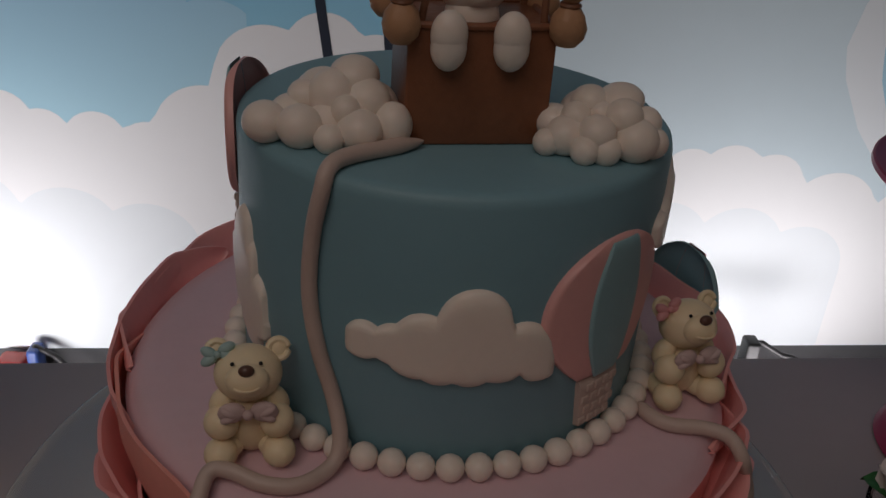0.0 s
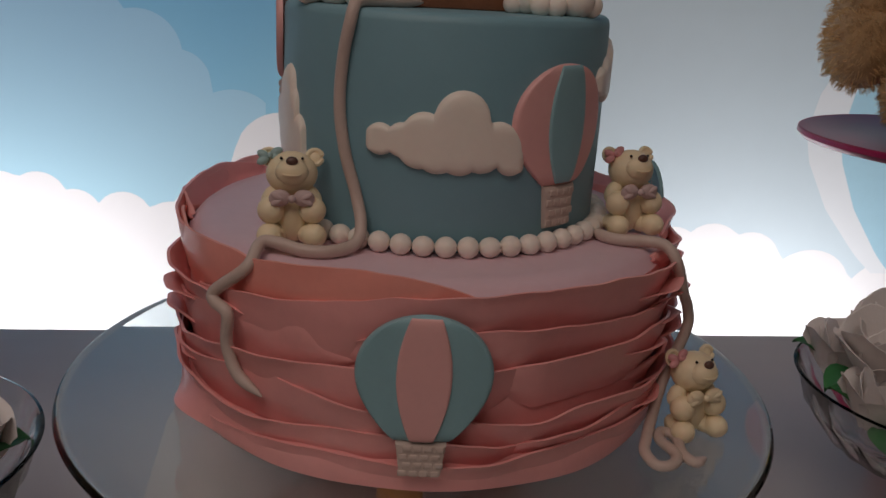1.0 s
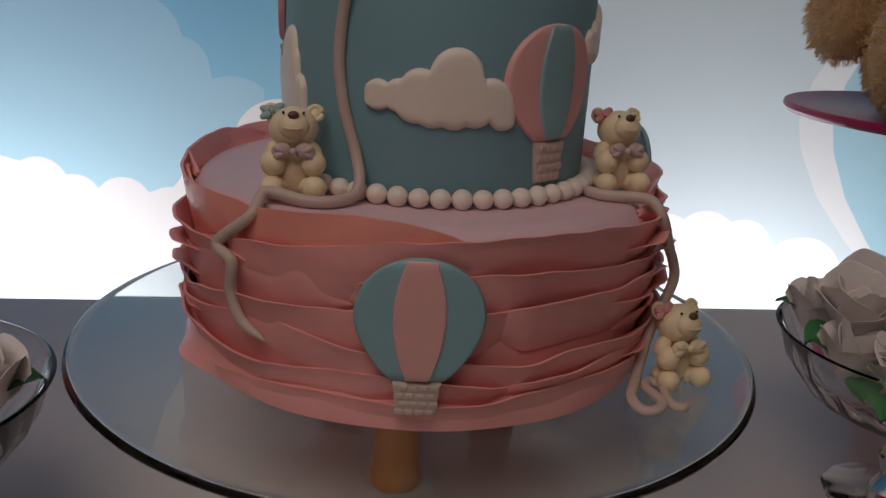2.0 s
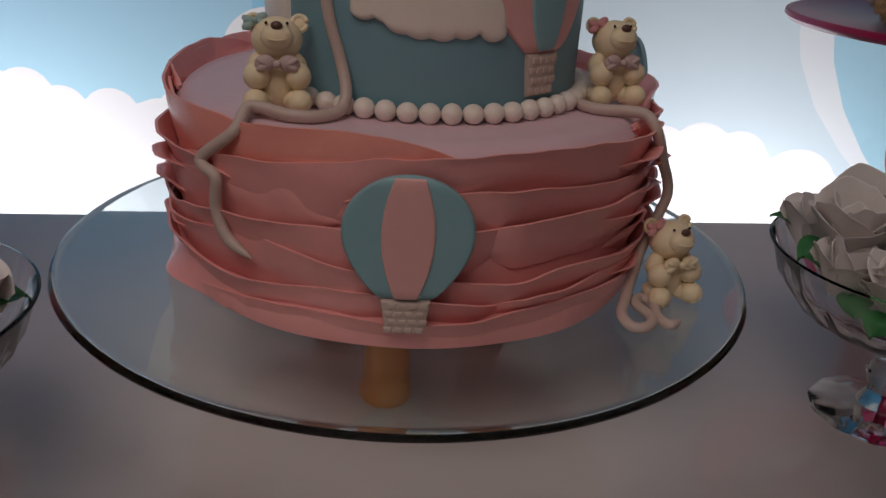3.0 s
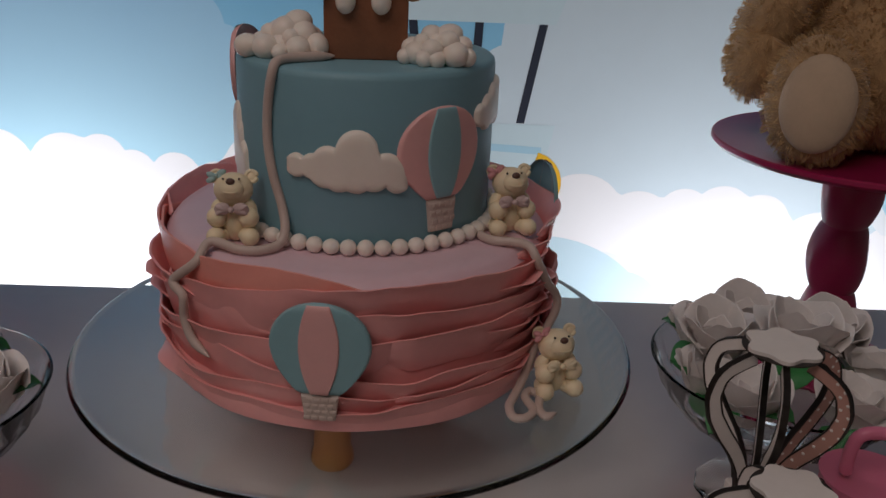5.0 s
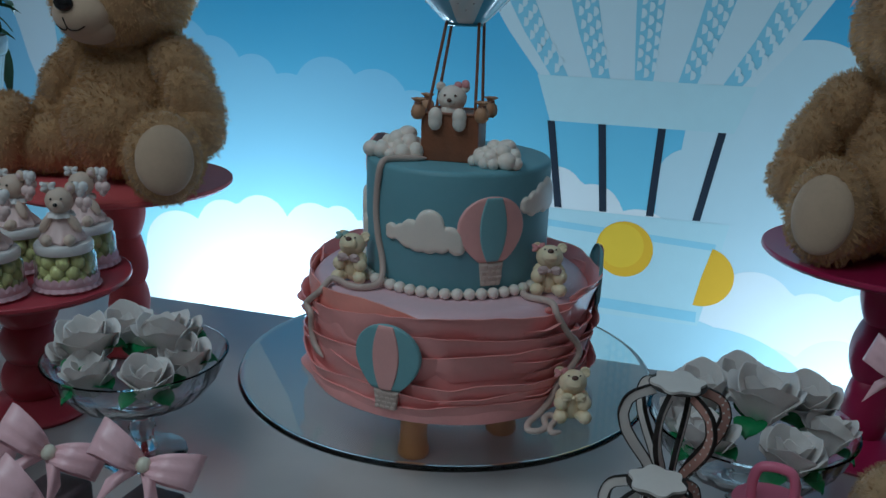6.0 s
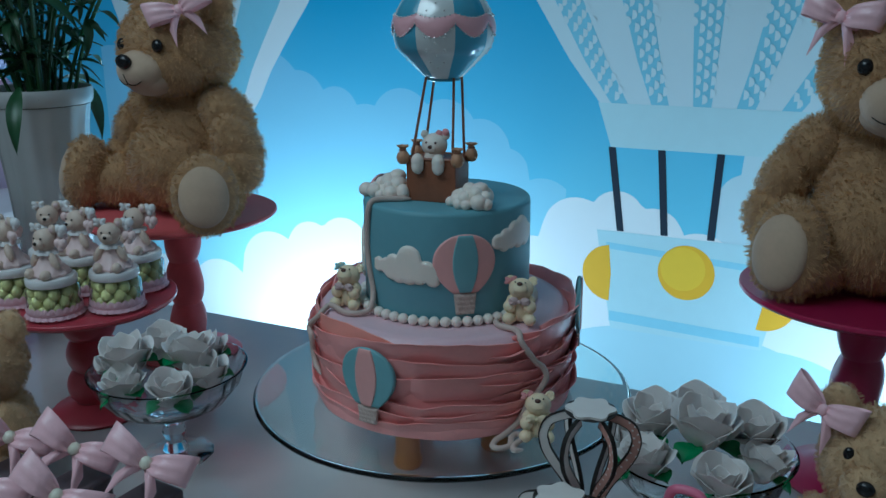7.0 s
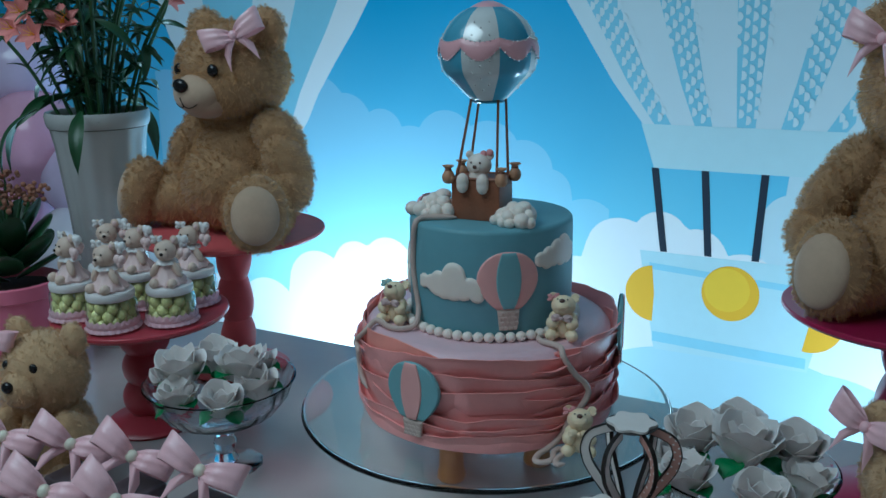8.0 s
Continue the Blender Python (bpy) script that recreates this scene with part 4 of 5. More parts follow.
env = Shape().lathe([(env_r(ZC - 0.0545), ZC - 0.0545), (0.019, ZC - 0.0535), (0.0185, ZC - 0.0515), (0.012, ZC - 0.0515)], 40, c=(LEAN, 0, 0)).make("neck_ring", M["foilblue"], box)
for g in range(8):
    sh, pts = Shape(), []
    for a in range(9):
        for b in range(25):
            z = ZC - 0.0535 + 0.108 * b / 24
            f = (a / 8 - 0.5) * 2
            r = env_r(z) * (1 + 0.014 * (1 - f * f))
            w = math.tau * (g + a / 8) / 8 + 0.2 - math.pi / 2 - math.pi / 8
            pts.append((LEAN + r * math.cos(w), r * math.sin(w), z))
    sh.grid(pts, 9, 25)
    gob = sh.make("gore", M["pearl" if g % 2 == 0 else "foilblue"], box, "pearl white panel" if g % 2 == 0 else "blue panel")
    if g % 2 == 0:
        dots = Shape()
        for j in range(6):
            for i in (-1, 0, 1):
                z = ZC - 0.038 + 0.0135 * j + (0.006 if i else 0)
                w = math.tau * (g + 0.5 + 0.24 * i) / 8 + 0.2 - math.pi / 2 - math.pi / 8
                r = env_r(z) * (1.012 if i == 0 else 1.009)
                dots.ball((LEAN + r * math.cos(w), r * math.sin(w), z), 0.0011, 0, 8, 6)
        dots.make("dots", M["silver"], gob)
bp, edge = [], []
for k in range(129):
    w = math.tau * k / 128 + 0.2 - math.pi / 2 - math.pi / 8
    sc = abs(math.sin(4 * math.tau * k / 128))
    zt, zb = ZC + 0.019 - 0.004 * sc, ZC + 0.0085 - 0.014 * sc
    for j in range(7):
        z = zb + (zt - zb) * j / 6
        r = env_r(z) * 1.014 + 0.0011 * math.sin(math.pi * j / 6) + 0.0005
        bp.append((LEAN + r * math.cos(w), r * math.sin(w), z))
    if k % 2 == 0:
        for z in (zb, zt):
            r = env_r(z) * 1.014 + 0.0012
            edge.append((LEAN + r * math.cos(w), r * math.sin(w), z))
band = Shape().grid(bp, 129, 7).make("scallop_band", M["foilpink"], box, "pink scalloped band")
es = Shape()
for p in edge:
    es.ball(p, 0.0009, 0, 6, 5)
es.make("beading", M["silver"], band)
Shape().lathe([(0.0, ZC + 0.0585), (0.006, ZC + 0.0580), (0.013, ZC + 0.0555), (0.019, ZC + 0.0525), (0.0205, ZC + 0.0508), (0.018, ZC + 0.050)], 40, c=(LEAN, 0, 0)).make("cap", M["foilpink"], box, "pink cap")


# ---- cake stands ----
def stand(name, x, y, height, radius, material, label, seed=0, thick=1.0):
    th = thing(name, label, "cake stand", (x, y, 0), "cake stands", turn=seed)
    h = height
    Shape().lathe([(0.0, h - 0.012), (radius * 0.3, h - 0.012), (radius * 0.97, h - 0.008), (radius, h - 0.004), (radius * 0.997, h - 0.0005), (radius * 0.985, h + 0.0005), (radius * 0.97, h), (0.0, h)], 96).make("disc", M[material], th)
    prof = []
    for k in range(61):
        t = k / 60
        z = 0.02 + (h - 0.032) * t
        lobes = 0.021 + 0.0075 * abs(math.sin(math.pi * 3 * t)) ** 0.8
        prof.append((lobes * thick, z))
    Shape().lathe(prof, 48, wave=lambda a, z: 1 + 0.05 * math.sin(3 * a + z * 60)).make("column", M[material], th)
    Shape().lathe([(0.0, 0.0), (radius * 0.52, 0.0), (radius * 0.54, 0.004), (radius * 0.5, 0.009), (radius * 0.3, 0.014), (0.024, 0.022), (0.0, 0.024)], 64).make("foot", M[material], th)
    return th


stand("cake_stand", -0.511, 0.058, 0.240, 0.150, "coral", "coral pink lacquered cake stand carrying a large teddy bear")
stand("cake_stand", 0.4590, 0.1655, 0.240, 0.140, "magenta", "magenta lacquered cake stand carrying a large teddy bear", 40)
stand("cake_stand", -0.472, -0.1565, 0.170, 0.120, "crimson", "low crimson cake stand holding candy jars", 15, 1.25)


# ---- teddy bears ----
def plush_mesh(name, blobs, mats, strands, length, seed, furry, tufts):
    """One mesh out of rounded blobs (centre, radii, slot, turn) with a coat of short hairs, drawn together in tufts, on the furry ones."""
    rng = np.random.default_rng(seed)
    sh = Shape()
    rots = []
    for c, r, slot, e in blobs:
        m = Euler([radians(a) for a in e]).to_matrix()
        rots.append((np.array(c), np.array(r, float), np.array(m)))
        sh.ball(c, r, slot, 32, 20, m)
    area = [(b[1][0] * b[1][1] * b[1][2]) ** (2 / 3) if b[2] in furry else 0 for b in blobs]
    tot = sum(area)
    for n, (c, r, slot, e) in enumerate(blobs):
        k = int(strands * area[n] / tot)
        if not k:
            continue
        cc, rr, mm = rots[n]
        u = rng.normal(size=(k, 3))
        u /= np.linalg.norm(u, axis=1)[:, None]
        p = (u * rr) @ mm.T + cc
        nor = (u / rr) @ mm.T
        nor /= np.linalg.norm(nor, axis=1)[:, None]
        keep = np.ones(k, bool)
        for o, (c2, r2, m2) in enumerate(rots):
            if o != n:
                q = ((p - c2) @ m2) / r2
                keep &= (q * q).sum(1) > 0.97
        p, nor = p[keep], nor[keep]
        if len(p) < 20:
            continue
        d = nor + np.array([0, 0, -0.35]) + rng.normal(size=p.shape) * 0.22
        d /= np.linalg.norm(d, axis=1)[:, None]
        ln = length * (0.65 + 0.7 * rng.random((len(p), 1)))
        tip = p + d * ln
        # each hair leans to the tip of the nearest tuft
        lead = rng.choice(len(p), max(6, int(tufts * area[n] / tot)), replace=len(p) < tufts)
        lead_tip = p[lead] + (d[lead] + rng.normal(size=(len(lead), 3)) * 0.34) * length * (0.8 + 0.5 * rng.random((len(lead), 1)))
        near = np.concatenate([((q[:, None, :] - p[lead][None]) ** 2).sum(2).argmin(1) for q in np.array_split(p, max(1, len(p) // 2000))])
        tip = tip * 0.42 + lead_tip[near] * 0.58
        d = tip - p
        side = np.cross(d, rng.normal(size=p.shape))
        side /= np.linalg.norm(side, axis=1)[:, None] + 1e-9
        w = length * 0.05
        a, b = p - side * w - nor * 0.001, p + side * w - nor * 0.001
        mid = p + d * 0.55 + nor * length * 0.12
        vs = np.stack([a, b, mid + side * w * 0.7, mid - side * w * 0.7, tip], 1).reshape(-1, 3)
        n0 = len(sh.v)
        sh.v.extend(map(tuple, vs))
        for q in range(len(p)):
            j = n0 + 5 * q
            sh.f.append((j, j + 1, j + 2, j + 3))
            sh.f.append((j + 3, j + 2, j + 4))
        sh.i.extend([len(mats) - 1] * (2 * len(p)))
    return sh


def teddy_blobs(fx, fy, splay):
    """A sitting bear; fx and fy place the feet, splay turns the soles outwards."""
    b = [((0, 0.005, 0.100), (0.082, 0.076, 0.105), 0, (0, 0, 0)),
         ((0, -0.024, 0.078), (0.080, 0.076, 0.074), 0, (0, 0, 0)),
         ((0, 0.010, 0.165), (0.070, 0.060, 0.055), 0, (0, 0, 0)),
         ((0.004, -0.006, 0.254), (0.094, 0.082, 0.078), 0, (0, 0, 0)),
         ((0.006, -0.030, 0.236), (0.082, 0.062, 0.056), 0, (0, 0, 0)),
         ((0.010, -0.078, 0.226), (0.043, 0.034, 0.031), 1, (0, 0, 0)),
         ((0.010, -0.066, 0.213), (0.044, 0.034, 0.026), 1, (0, 0, 0)),
         ((0.012, -0.111, 0.240), (0.014, 0.009, 0.011), 2, (20, 0, 0))]
    for q in (-1, 1):
        b += [((0.004 + q * 0.072, 0.004, 0.318), (0.036, 0.021, 0.035), 0, (0, q * 20, 0)),
              ((0.004 + q * 0.070, -0.012, 0.316), (0.022, 0.010, 0.021), 0, (0, q * 20, 0)),
              ((0.010 + q * 0.040, -0.080, 0.262), (0.0095, 0.007, 0.0095), 2, (0, 0, 0)),
              ((q * 0.088, 0.004, 0.156), (0.036, 0.038, 0.050), 0, (10, q * -38, 0)),
              ((q * 0.118, -0.006, 0.114), (0.033, 0.037, 0.055), 0, (14, q * -18, 0)),
              ((q * 0.130, -0.018, 0.078), (0.033, 0.036, 0.036), 0, (0, 0, 0)),
              ((q * fx * 0.68, fy * 0.48, 0.044), (0.048, 0.082, 0.044), 0, (0, 0, q * (splay + 4))),
              ((q * fx, fy, 0.058), (0.048, 0.036, 0.058), 0, (-12, 0, q * splay)),
              ((q * (fx + 0.0235 * math.sin(radians(splay))), fy - 0.0235 * math.cos(radians(splay)), 0.059), (0.035, 0.0155, 0.044), 1, (-12, 0, q * splay))]
    return b


def teddy(fx, fy, splay, seed):
    fur = plush_mesh("teddy_bear", teddy_blobs(fx, fy, splay), [0, 0, 0, 0], 120000, 0.0062, seed, {0}, 8000)
    fur.tube([(-0.016, -0.1014, 0.2130), (-0.003, -0.1032, 0.2070), (0.0085, -0.1062, 0.2085), (0.010, -0.1126, 0.2220), (0.0115, -0.1062, 0.2085), (0.023, -0.1032, 0.2070), (0.036, -0.1014, 0.2130)], 0.0009, 6, 2)
    return mesh_of("teddy_bear", fur.v, fur.f, [M["plush"], M["pad"], M["black"], M["fur"]], fur.i)


def ribbon_bow(name, m, size, label, material="satin", bead=False):
    """Two big loops, two tails and a knot, each a curved strip of ribbon."""
    th = new(name)
    th.matrix_basis = m
    tagged(th, label, "bow")
    def strip(pts, w0, w1, wide):
        p = curve(pts, 8)
        n, out = len(p), []
        for k, c in enumerate(p):
            s = k / (n - 1)
            w = (w0 + (w1 - w0) * math.sin(math.pi * s) ** 0.6) if wide == "loop" else (w0 + (w1 - w0) * s)
            for j in range(11):
                f = (j / 10 - 0.5) * 2
                pleat = 0.035 * size * math.cos(2.5 * math.pi * f) * (math.exp(-5 * s) + (math.exp(-5 * (1 - s)) if wide == "loop" else 0))
                out.append((c.x, c.y - 0.06 * size * (1 - f * f) * math.sin(math.pi * s) - pleat, c.z + f * w))
        sh = Shape().grid(out, n, 11)
        back = [(x, y + 0.012 * size, z) for x, y, z in out]
        sh.grid(back, n, 11)
        return sh
    for q in (-1, 1):
        strip([(0, 0, 0), (q * 0.30 * size, -0.24 * size, 0.06 * size), (q * 0.72 * size, -0.20 * size, 0.16 * size), (q * 0.86 * size, 0.0, 0.17 * size), (q * 0.70 * size, 0.14 * size, 0.14 * size), (q * 0.3 * size, 0.10 * size, 0.05 * size), (0, 0.02 * size, 0)], 0.08 * size, 0.30 * size, "loop").make("loop", M[material], th)
        strip([(0, 0.02 * size, 0), (q * 0.22 * size, -0.08 * size, -0.26 * size), (q * 0.42 * size, -0.02 * size, -0.62 * size)], 0.10 * size, 0.24 * size, "tail").make("tail", M[material], th)
    Shape().ball((0, -0.07 * size, 0.0), (0.12 * size, 0.10 * size, 0.13 * size), 0, 16, 10).make("knot", M["bead" if bead else material], th, "round ivory bead" if bead else "")
    return th


for (x, y, z), word in (((-0.501, 0.080, 0.2402), "coral"), ((0.459, 0.176, 0.2402), "magenta")):
    ob = new("teddy_bear", teddy(0.142, -0.092, 46, 3) if word == "coral" else teddy(0.090, -0.092, 16, 4))
    ob.matrix_world = pose(x, y, z, 0, 0, -5 if word == "coral" else 0) @ Matrix.Diagonal((0.98, 0.98, 0.97, 1) if word == "coral" else (0.87, 0.95, 0.95, 1))
    tagged(ob, "tan long-haired teddy bear sitting on a %s cake stand" % word, "teddy bear", "teddy bears")
    ribbon_bow("ribbon_bow", ob.matrix_world @ pose(0.074 if word == "coral" else -0.064, -0.056, 0.312, -12, -22 if word == "coral" else 12, 40 if word == "coral" else -14), 0.056, "pale pink satin bow on the bear's ear")


def small_blobs():
    b = [((0, 0.0, 0.062), (0.056, 0.050, 0.064), 0, (0, 0, 0)),
         ((0, -0.010, 0.155), (0.060, 0.054, 0.052), 0, (0, 0, 0)),
         ((0, -0.056, 0.148), (0.029, 0.025, 0.023), 0, (0, 0, 0)),
         ((0, -0.079, 0.158), (0.009, 0.006, 0.007), 2, (0, 0, 0))]
    for q in (-1, 1):
        b += [((q * 0.048, 0.0, 0.198), (0.021, 0.013, 0.021), 0, (0, 0, 0)),
              ((q * 0.023, -0.053, 0.175), (0.0064, 0.0046, 0.0064), 2, (0, 0, 0)),
              ((q * 0.058, -0.024, 0.080), (0.022, 0.028, 0.042), 0, (30, q * -20, 0)),
              ((q * 0.046, -0.058, 0.026), (0.026, 0.046, 0.026), 0, (0, 0, q * 22)),
              ((q * 0.062, -0.094, 0.032), (0.024, 0.016, 0.031), 1, (0, 0, q * 22))]
    return b


SMALL_FUR = plush_mesh("plush_bear", small_blobs(), [0, 0, 0, 0], 34000, 0.0048, 5, {0}, 2600)
SMALL = mesh_of("plush_bear", SMALL_FUR.v, SMALL_FUR.f, [M["plush2"], M["pad"], M["black"], M["fur2"]], SMALL_FUR.i)
for x, y, turn, word in ((-0.4233, -0.3336, 14, "beside the low stand"), (0.5019, -0.0746, -6, "beside the rose bowl")):
    ob = new("plush_bear", SMALL)
    ob.matrix_world = pose(x, y, 0.0, 0, 0, turn) @ Matrix.Diagonal((0.85, 0.85, 1.0, 1))
    tagged(ob, "small honey-coloured plush bear sitting %s" % word, "plush bear", "plush bears")
    ribbon_bow("ribbon_bow", ob.matrix_world @ pose(-0.056, -0.036, 0.204, -12, 18, -10), 0.046, "pale pink satin bow on the plush bear's ear")

# ---- rose bowls ----
def petal_mesh(radius, height, span, flare, seed):
    """One cupped petal round the z axis, with a rolled lip and a soft point."""
    outer, inner, ns, nt = [], [], 11, 9
    for a in range(ns):
        for b in range(nt):
            s, t = (a / (ns - 1) - 0.5) * 2, b / (nt - 1)
            w = radians(span) * s * (0.45 + 0.55 * math.sin(math.pi / 2 * min(1, t * 1.35)))
            lip = max(0.0, t - 0.62) / 0.38
            r = radius * (0.20 + 0.80 * math.sin(t * math.pi / 2) ** 0.9) + flare * lip * lip * (1 - 0.35 * s * s)
            r += 0.0016 * wob(s * 1.7, t * 2.5, seed) + 0.0040 * s * s * t
            z = height * (t - 0.26 * t * s * s * abs(s)) + 0.0045 * lip * max(0.0, 1 - 2.6 * abs(s + 0.15 * math.sin(seed))) - 0.30 * flare * lip ** 3 + 0.0016 * wob(s * 2.3, t, seed + 7)
            outer.append((r * math.sin(w), -r * math.cos(w), z))
            inner.append(((r - 0.0010) * math.sin(w), -(r - 0.0010) * math.cos(w), z - 0.0002))
    sh = Shape().grid(outer, ns, nt).grid(inner, ns, nt)
    m = ns * nt
    ring = [k * nt for k in range(ns)] + [(ns - 1) * nt + k for k in range(1, nt)] + [k * nt + nt - 1 for k in range(ns - 2, -1, -1)] + [k for k in range(nt - 2, 0, -1)]
    fs = [(p, q, m + q, m + p) for p, q in zip(ring, ring[1:] + ring[:1])]
    sh.f.extend(fs)
    return mesh_of("petal", sh.v, sh.f, M["petal"])


PETALS = [petal_mesh(0.0095, 0.0340, 85, 0.001, 1), petal_mesh(0.0170, 0.0440, 68, 0.0025, 2), petal_mesh(0.0230, 0.0475, 62, 0.0040, 3), petal_mesh(0.0275, 0.0410, 58, 0.0075, 5)]
lp = []
for a in range(7):
    for b in range(5):
        t, s = a / 6, (b / 4 - 0.5) * 2
        lp.append((s * 0.017 * math.sin(math.pi * (0.06 + 0.94 * t)) ** 0.7, -0.031 * t, 0.006 * math.sin(t * 3) - 0.003 * (1 - abs(s)) - 0.004 * t * t))
LEAF = mesh_of("leaf", lp + [(x, y, z + 0.0006) for x, y, z in lp], [f for k in (0, 35) for f in [(k + a * 5 + b, k + a * 5 + b + 1, k + a * 5 + b + 6, k + a * 5 + b + 5) for a in range(6) for b in range(4)]], M["leaf"])
ROSE = thing("rose", "white fabric rose with green leaves in the glass bowl", "rose", (0, 0, 0), "fabric roses")
rr = random.Random(4)
for layer, (count, z) in enumerate(((2, 0.002), (3, 0.002), (3, 0.000), (4, -0.003))):
    for k in range(count):
        ob = part("petal", PETALS[layer], ROSE)
        grow = rr.uniform(0.95, 1.06)
        ob.matrix_basis = pose(0, 0, z, rr.uniform(-5, 5), rr.uniform(-5, 5), 360 * k / count + layer * 41 + rr.uniform(-10, 10)) @ Matrix.Diagonal((grow, grow, rr.uniform(0.92, 1.06), 1))
Shape().ball((0, 0, 0.004), (0.012, 0.012, 0.007), 0, 14, 10).make("heart", M["petal"], ROSE)
for k in range(3):
    ob = part("leaf", LEAF, ROSE)
    ob.matrix_basis = pose(0, 0, 0.006 + 0.004 * (k % 2), 0, 0, 120 * k + 50 + rr.uniform(-15, 15)) @ pose(0, -0.014, 0.002, 14 - 20 * (k % 2), rr.uniform(-12, 12), 0) @ Matrix.Diagonal((0.9, 0.85, 1, 1))


def rose_bowl(x, y, places, first):
    th = thing("glass_bowl", "footed pressed-glass bowl filled with white fabric roses", "bowl", (x, y, 0), "rose bowls")
    outer = [(0.022, 0.058), (0.045, 0.064), (0.070, 0.078), (0.086, 0.098), (0.0945, 0.120)]
    inner = [(0.0965, 0.1215), (0.0945, 0.1225), (0.0915, 0.1205), (0.083, 0.100), (0.067, 0.082), (0.043, 0.0685), (0.0, 0.065)]
    flute = lambda a, z: 1 + (0.010 * math.cos(24 * a) if 0.06 < z < 0.118 else 0.0)
    foot = [(0.0, 0.0006), (0.043, 0.0006), (0.0465, 0.0018), (0.045, 0.0032), (0.030, 0.0050), (0.016, 0.0090), (0.0105, 0.020), (0.015, 0.034), (0.011, 0.042), (0.015, 0.052)]
    body = Shape().lathe(foot + outer + inner, 96, wave=lambda a, z: flute(a, z) if z > 0.055 else 1 + 0.015 * math.cos(12 * a)).make("bowl", M["crystal"], th)
    body.visible_shadow = False
    for k, (px, py, pz, lean, way, size) in enumerate(places):
        m = pose(x + px, y + py, pz, 0, 0, way) @ pose(0, 0, 0, lean, 0, 70 * k) @ Matrix.Diagonal((size, size, size, 1))
        if first and k == 0:
            ROSE.matrix_basis = m
        else:
            copy = copy_thing(ROSE, m)
            copy.matrix_basis = m


# x, y, height of the rose's base, lean outwards, size; the lean runs away from the middle of the bowl
LEFT_ROSES = ((-0.032, -0.030, 0.118, 8, 0.94), (0.024, 0.012, 0.119, 6, 0.92), (-0.040, 0.036, 0.112, 12, 0.88), (0.060, 0.012, 0.103, 14, 0.80), (-0.004, -0.062, 0.099, 10, 0.82), (0.046, -0.040, 0.100, 12, 0.80), (-0.060, -0.022, 0.103, 14, 0.74), (0.014, 0.060, 0.105, 14, 0.80))
RIGHT_ROSES = ((0.008, -0.010, 0.126, 3, 1.02), (-0.046, 0.008, 0.118, 10, 0.90), (-0.014, 0.054, 0.115, 12, 0.88), (0.050, 0.038, 0.114, 12, 0.88), (-0.034, -0.056, 0.101, 8, 0.84), (0.036, -0.056, 0.101, 8, 0.84), (0.064, -0.008, 0.104, 14, 0.76), (-0.064, -0.022, 0.104, 14, 0.72), (-0.056, 0.048, 0.106, 14, 0.76))
for bx, by, roses, first in ((-0.284, -0.191, LEFT_ROSES, True), (0.3366, -0.066, RIGHT_ROSES, False)):
    rose_bowl(bx, by, [(x, y, z, lean, math.degrees(math.atan2(x, -y)), size) for x, y, z, lean, size in roses], first)


# ---- candy jars on the low stand ----
def clay_bear():
    """A seated clay bear in a frilled dress, a collar at the neck, with a bow and two hearts at its side."""
    s = Shape()
    frill = lambda a, z: 1 + (0.10 * math.cos(9 * a) if z < 0.006 else 0.03 * math.cos(9 * a) if z < 0.010 else 0)
    s.lathe([(0.0, 0.0), (0.0165, 0.0), (0.0185, 0.0025), (0.0165, 0.0055), (0.0120, 0.0100), (0.0085, 0.0165), (0.0065, 0.0215), (0.0, 0.0225)], 45, 1, wave=frill)
    s.ball((0, -0.002, 0.0320), (0.0116, 0.0102, 0.0104)).ball((0, -0.0105, 0.0298), (0.0062, 0.0046, 0.0046))
    s.ball((0, -0.0150, 0.0312), (0.0020, 0.0014, 0.0015), 3, 10, 8)
    s.lathe([(0.0, 0.0228), (0.0095, 0.0195), (0.0118, 0.0198), (0.0105, 0.0222), (0.0050, 0.0242)], 40, 2, wave=lambda a, z: 1 + 0.09 * math.cos(8 * a))
    for q in (-1, 1):
        s.ball((q * 0.0095, 0.0, 0.0415), (0.0046, 0.0028, 0.0046)).ball((q * 0.0095, -0.0018, 0.0415), (0.0028, 0.0016, 0.0028), 1, 12, 8)
        s.ball((q * 0.0042, -0.0112, 0.0350), 0.0010, 3, 8, 6)
        s.ball((q * 0.0118, -0.0050, 0.0145), (0.0040, 0.0042, 0.0085), 0, 12, 10, Matrix.Rotation(q * -0.6, 3, "Y"))
        s.ball((q * 0.0095, -0.0165, 0.0040), (0.0048, 0.0060, 0.0046), 0, 12, 10)
        for up in (-1, 1):
            s.ball((-0.0075 + q * 0.0034, -0.004, 0.0430 + up * 0.0014), (0.0036, 0.0020, 0.0022), 2, 10, 8, Matrix.Rotation(-q * up * 0.5, 3, "Y"))
    for x, y, z, slot in ((0.0165, 0.003, 0.0400, 2), (0.0205, -0.003, 0.0290, 1), (0.0140, 0.006, 0.0330, 1)):
        for q in (-1, 1):  # each heart is two lobes and a point
            s.ball((x + q * 0.0028, y, z + 0.0014), (0.0042, 0.0038, 0.0046), slot, 12, 10, Matrix.Rotation(q * 0.6, 3, "Y"))
        s.ball((x, y, z - 0.0026), (0.0034, 0.0032, 0.0040), slot, 12, 10)
    return mesh_of("bear_figurine", s.v, s.f, [M["biscuit"], M["dress"], M["lid"], M["black"]], s.i)


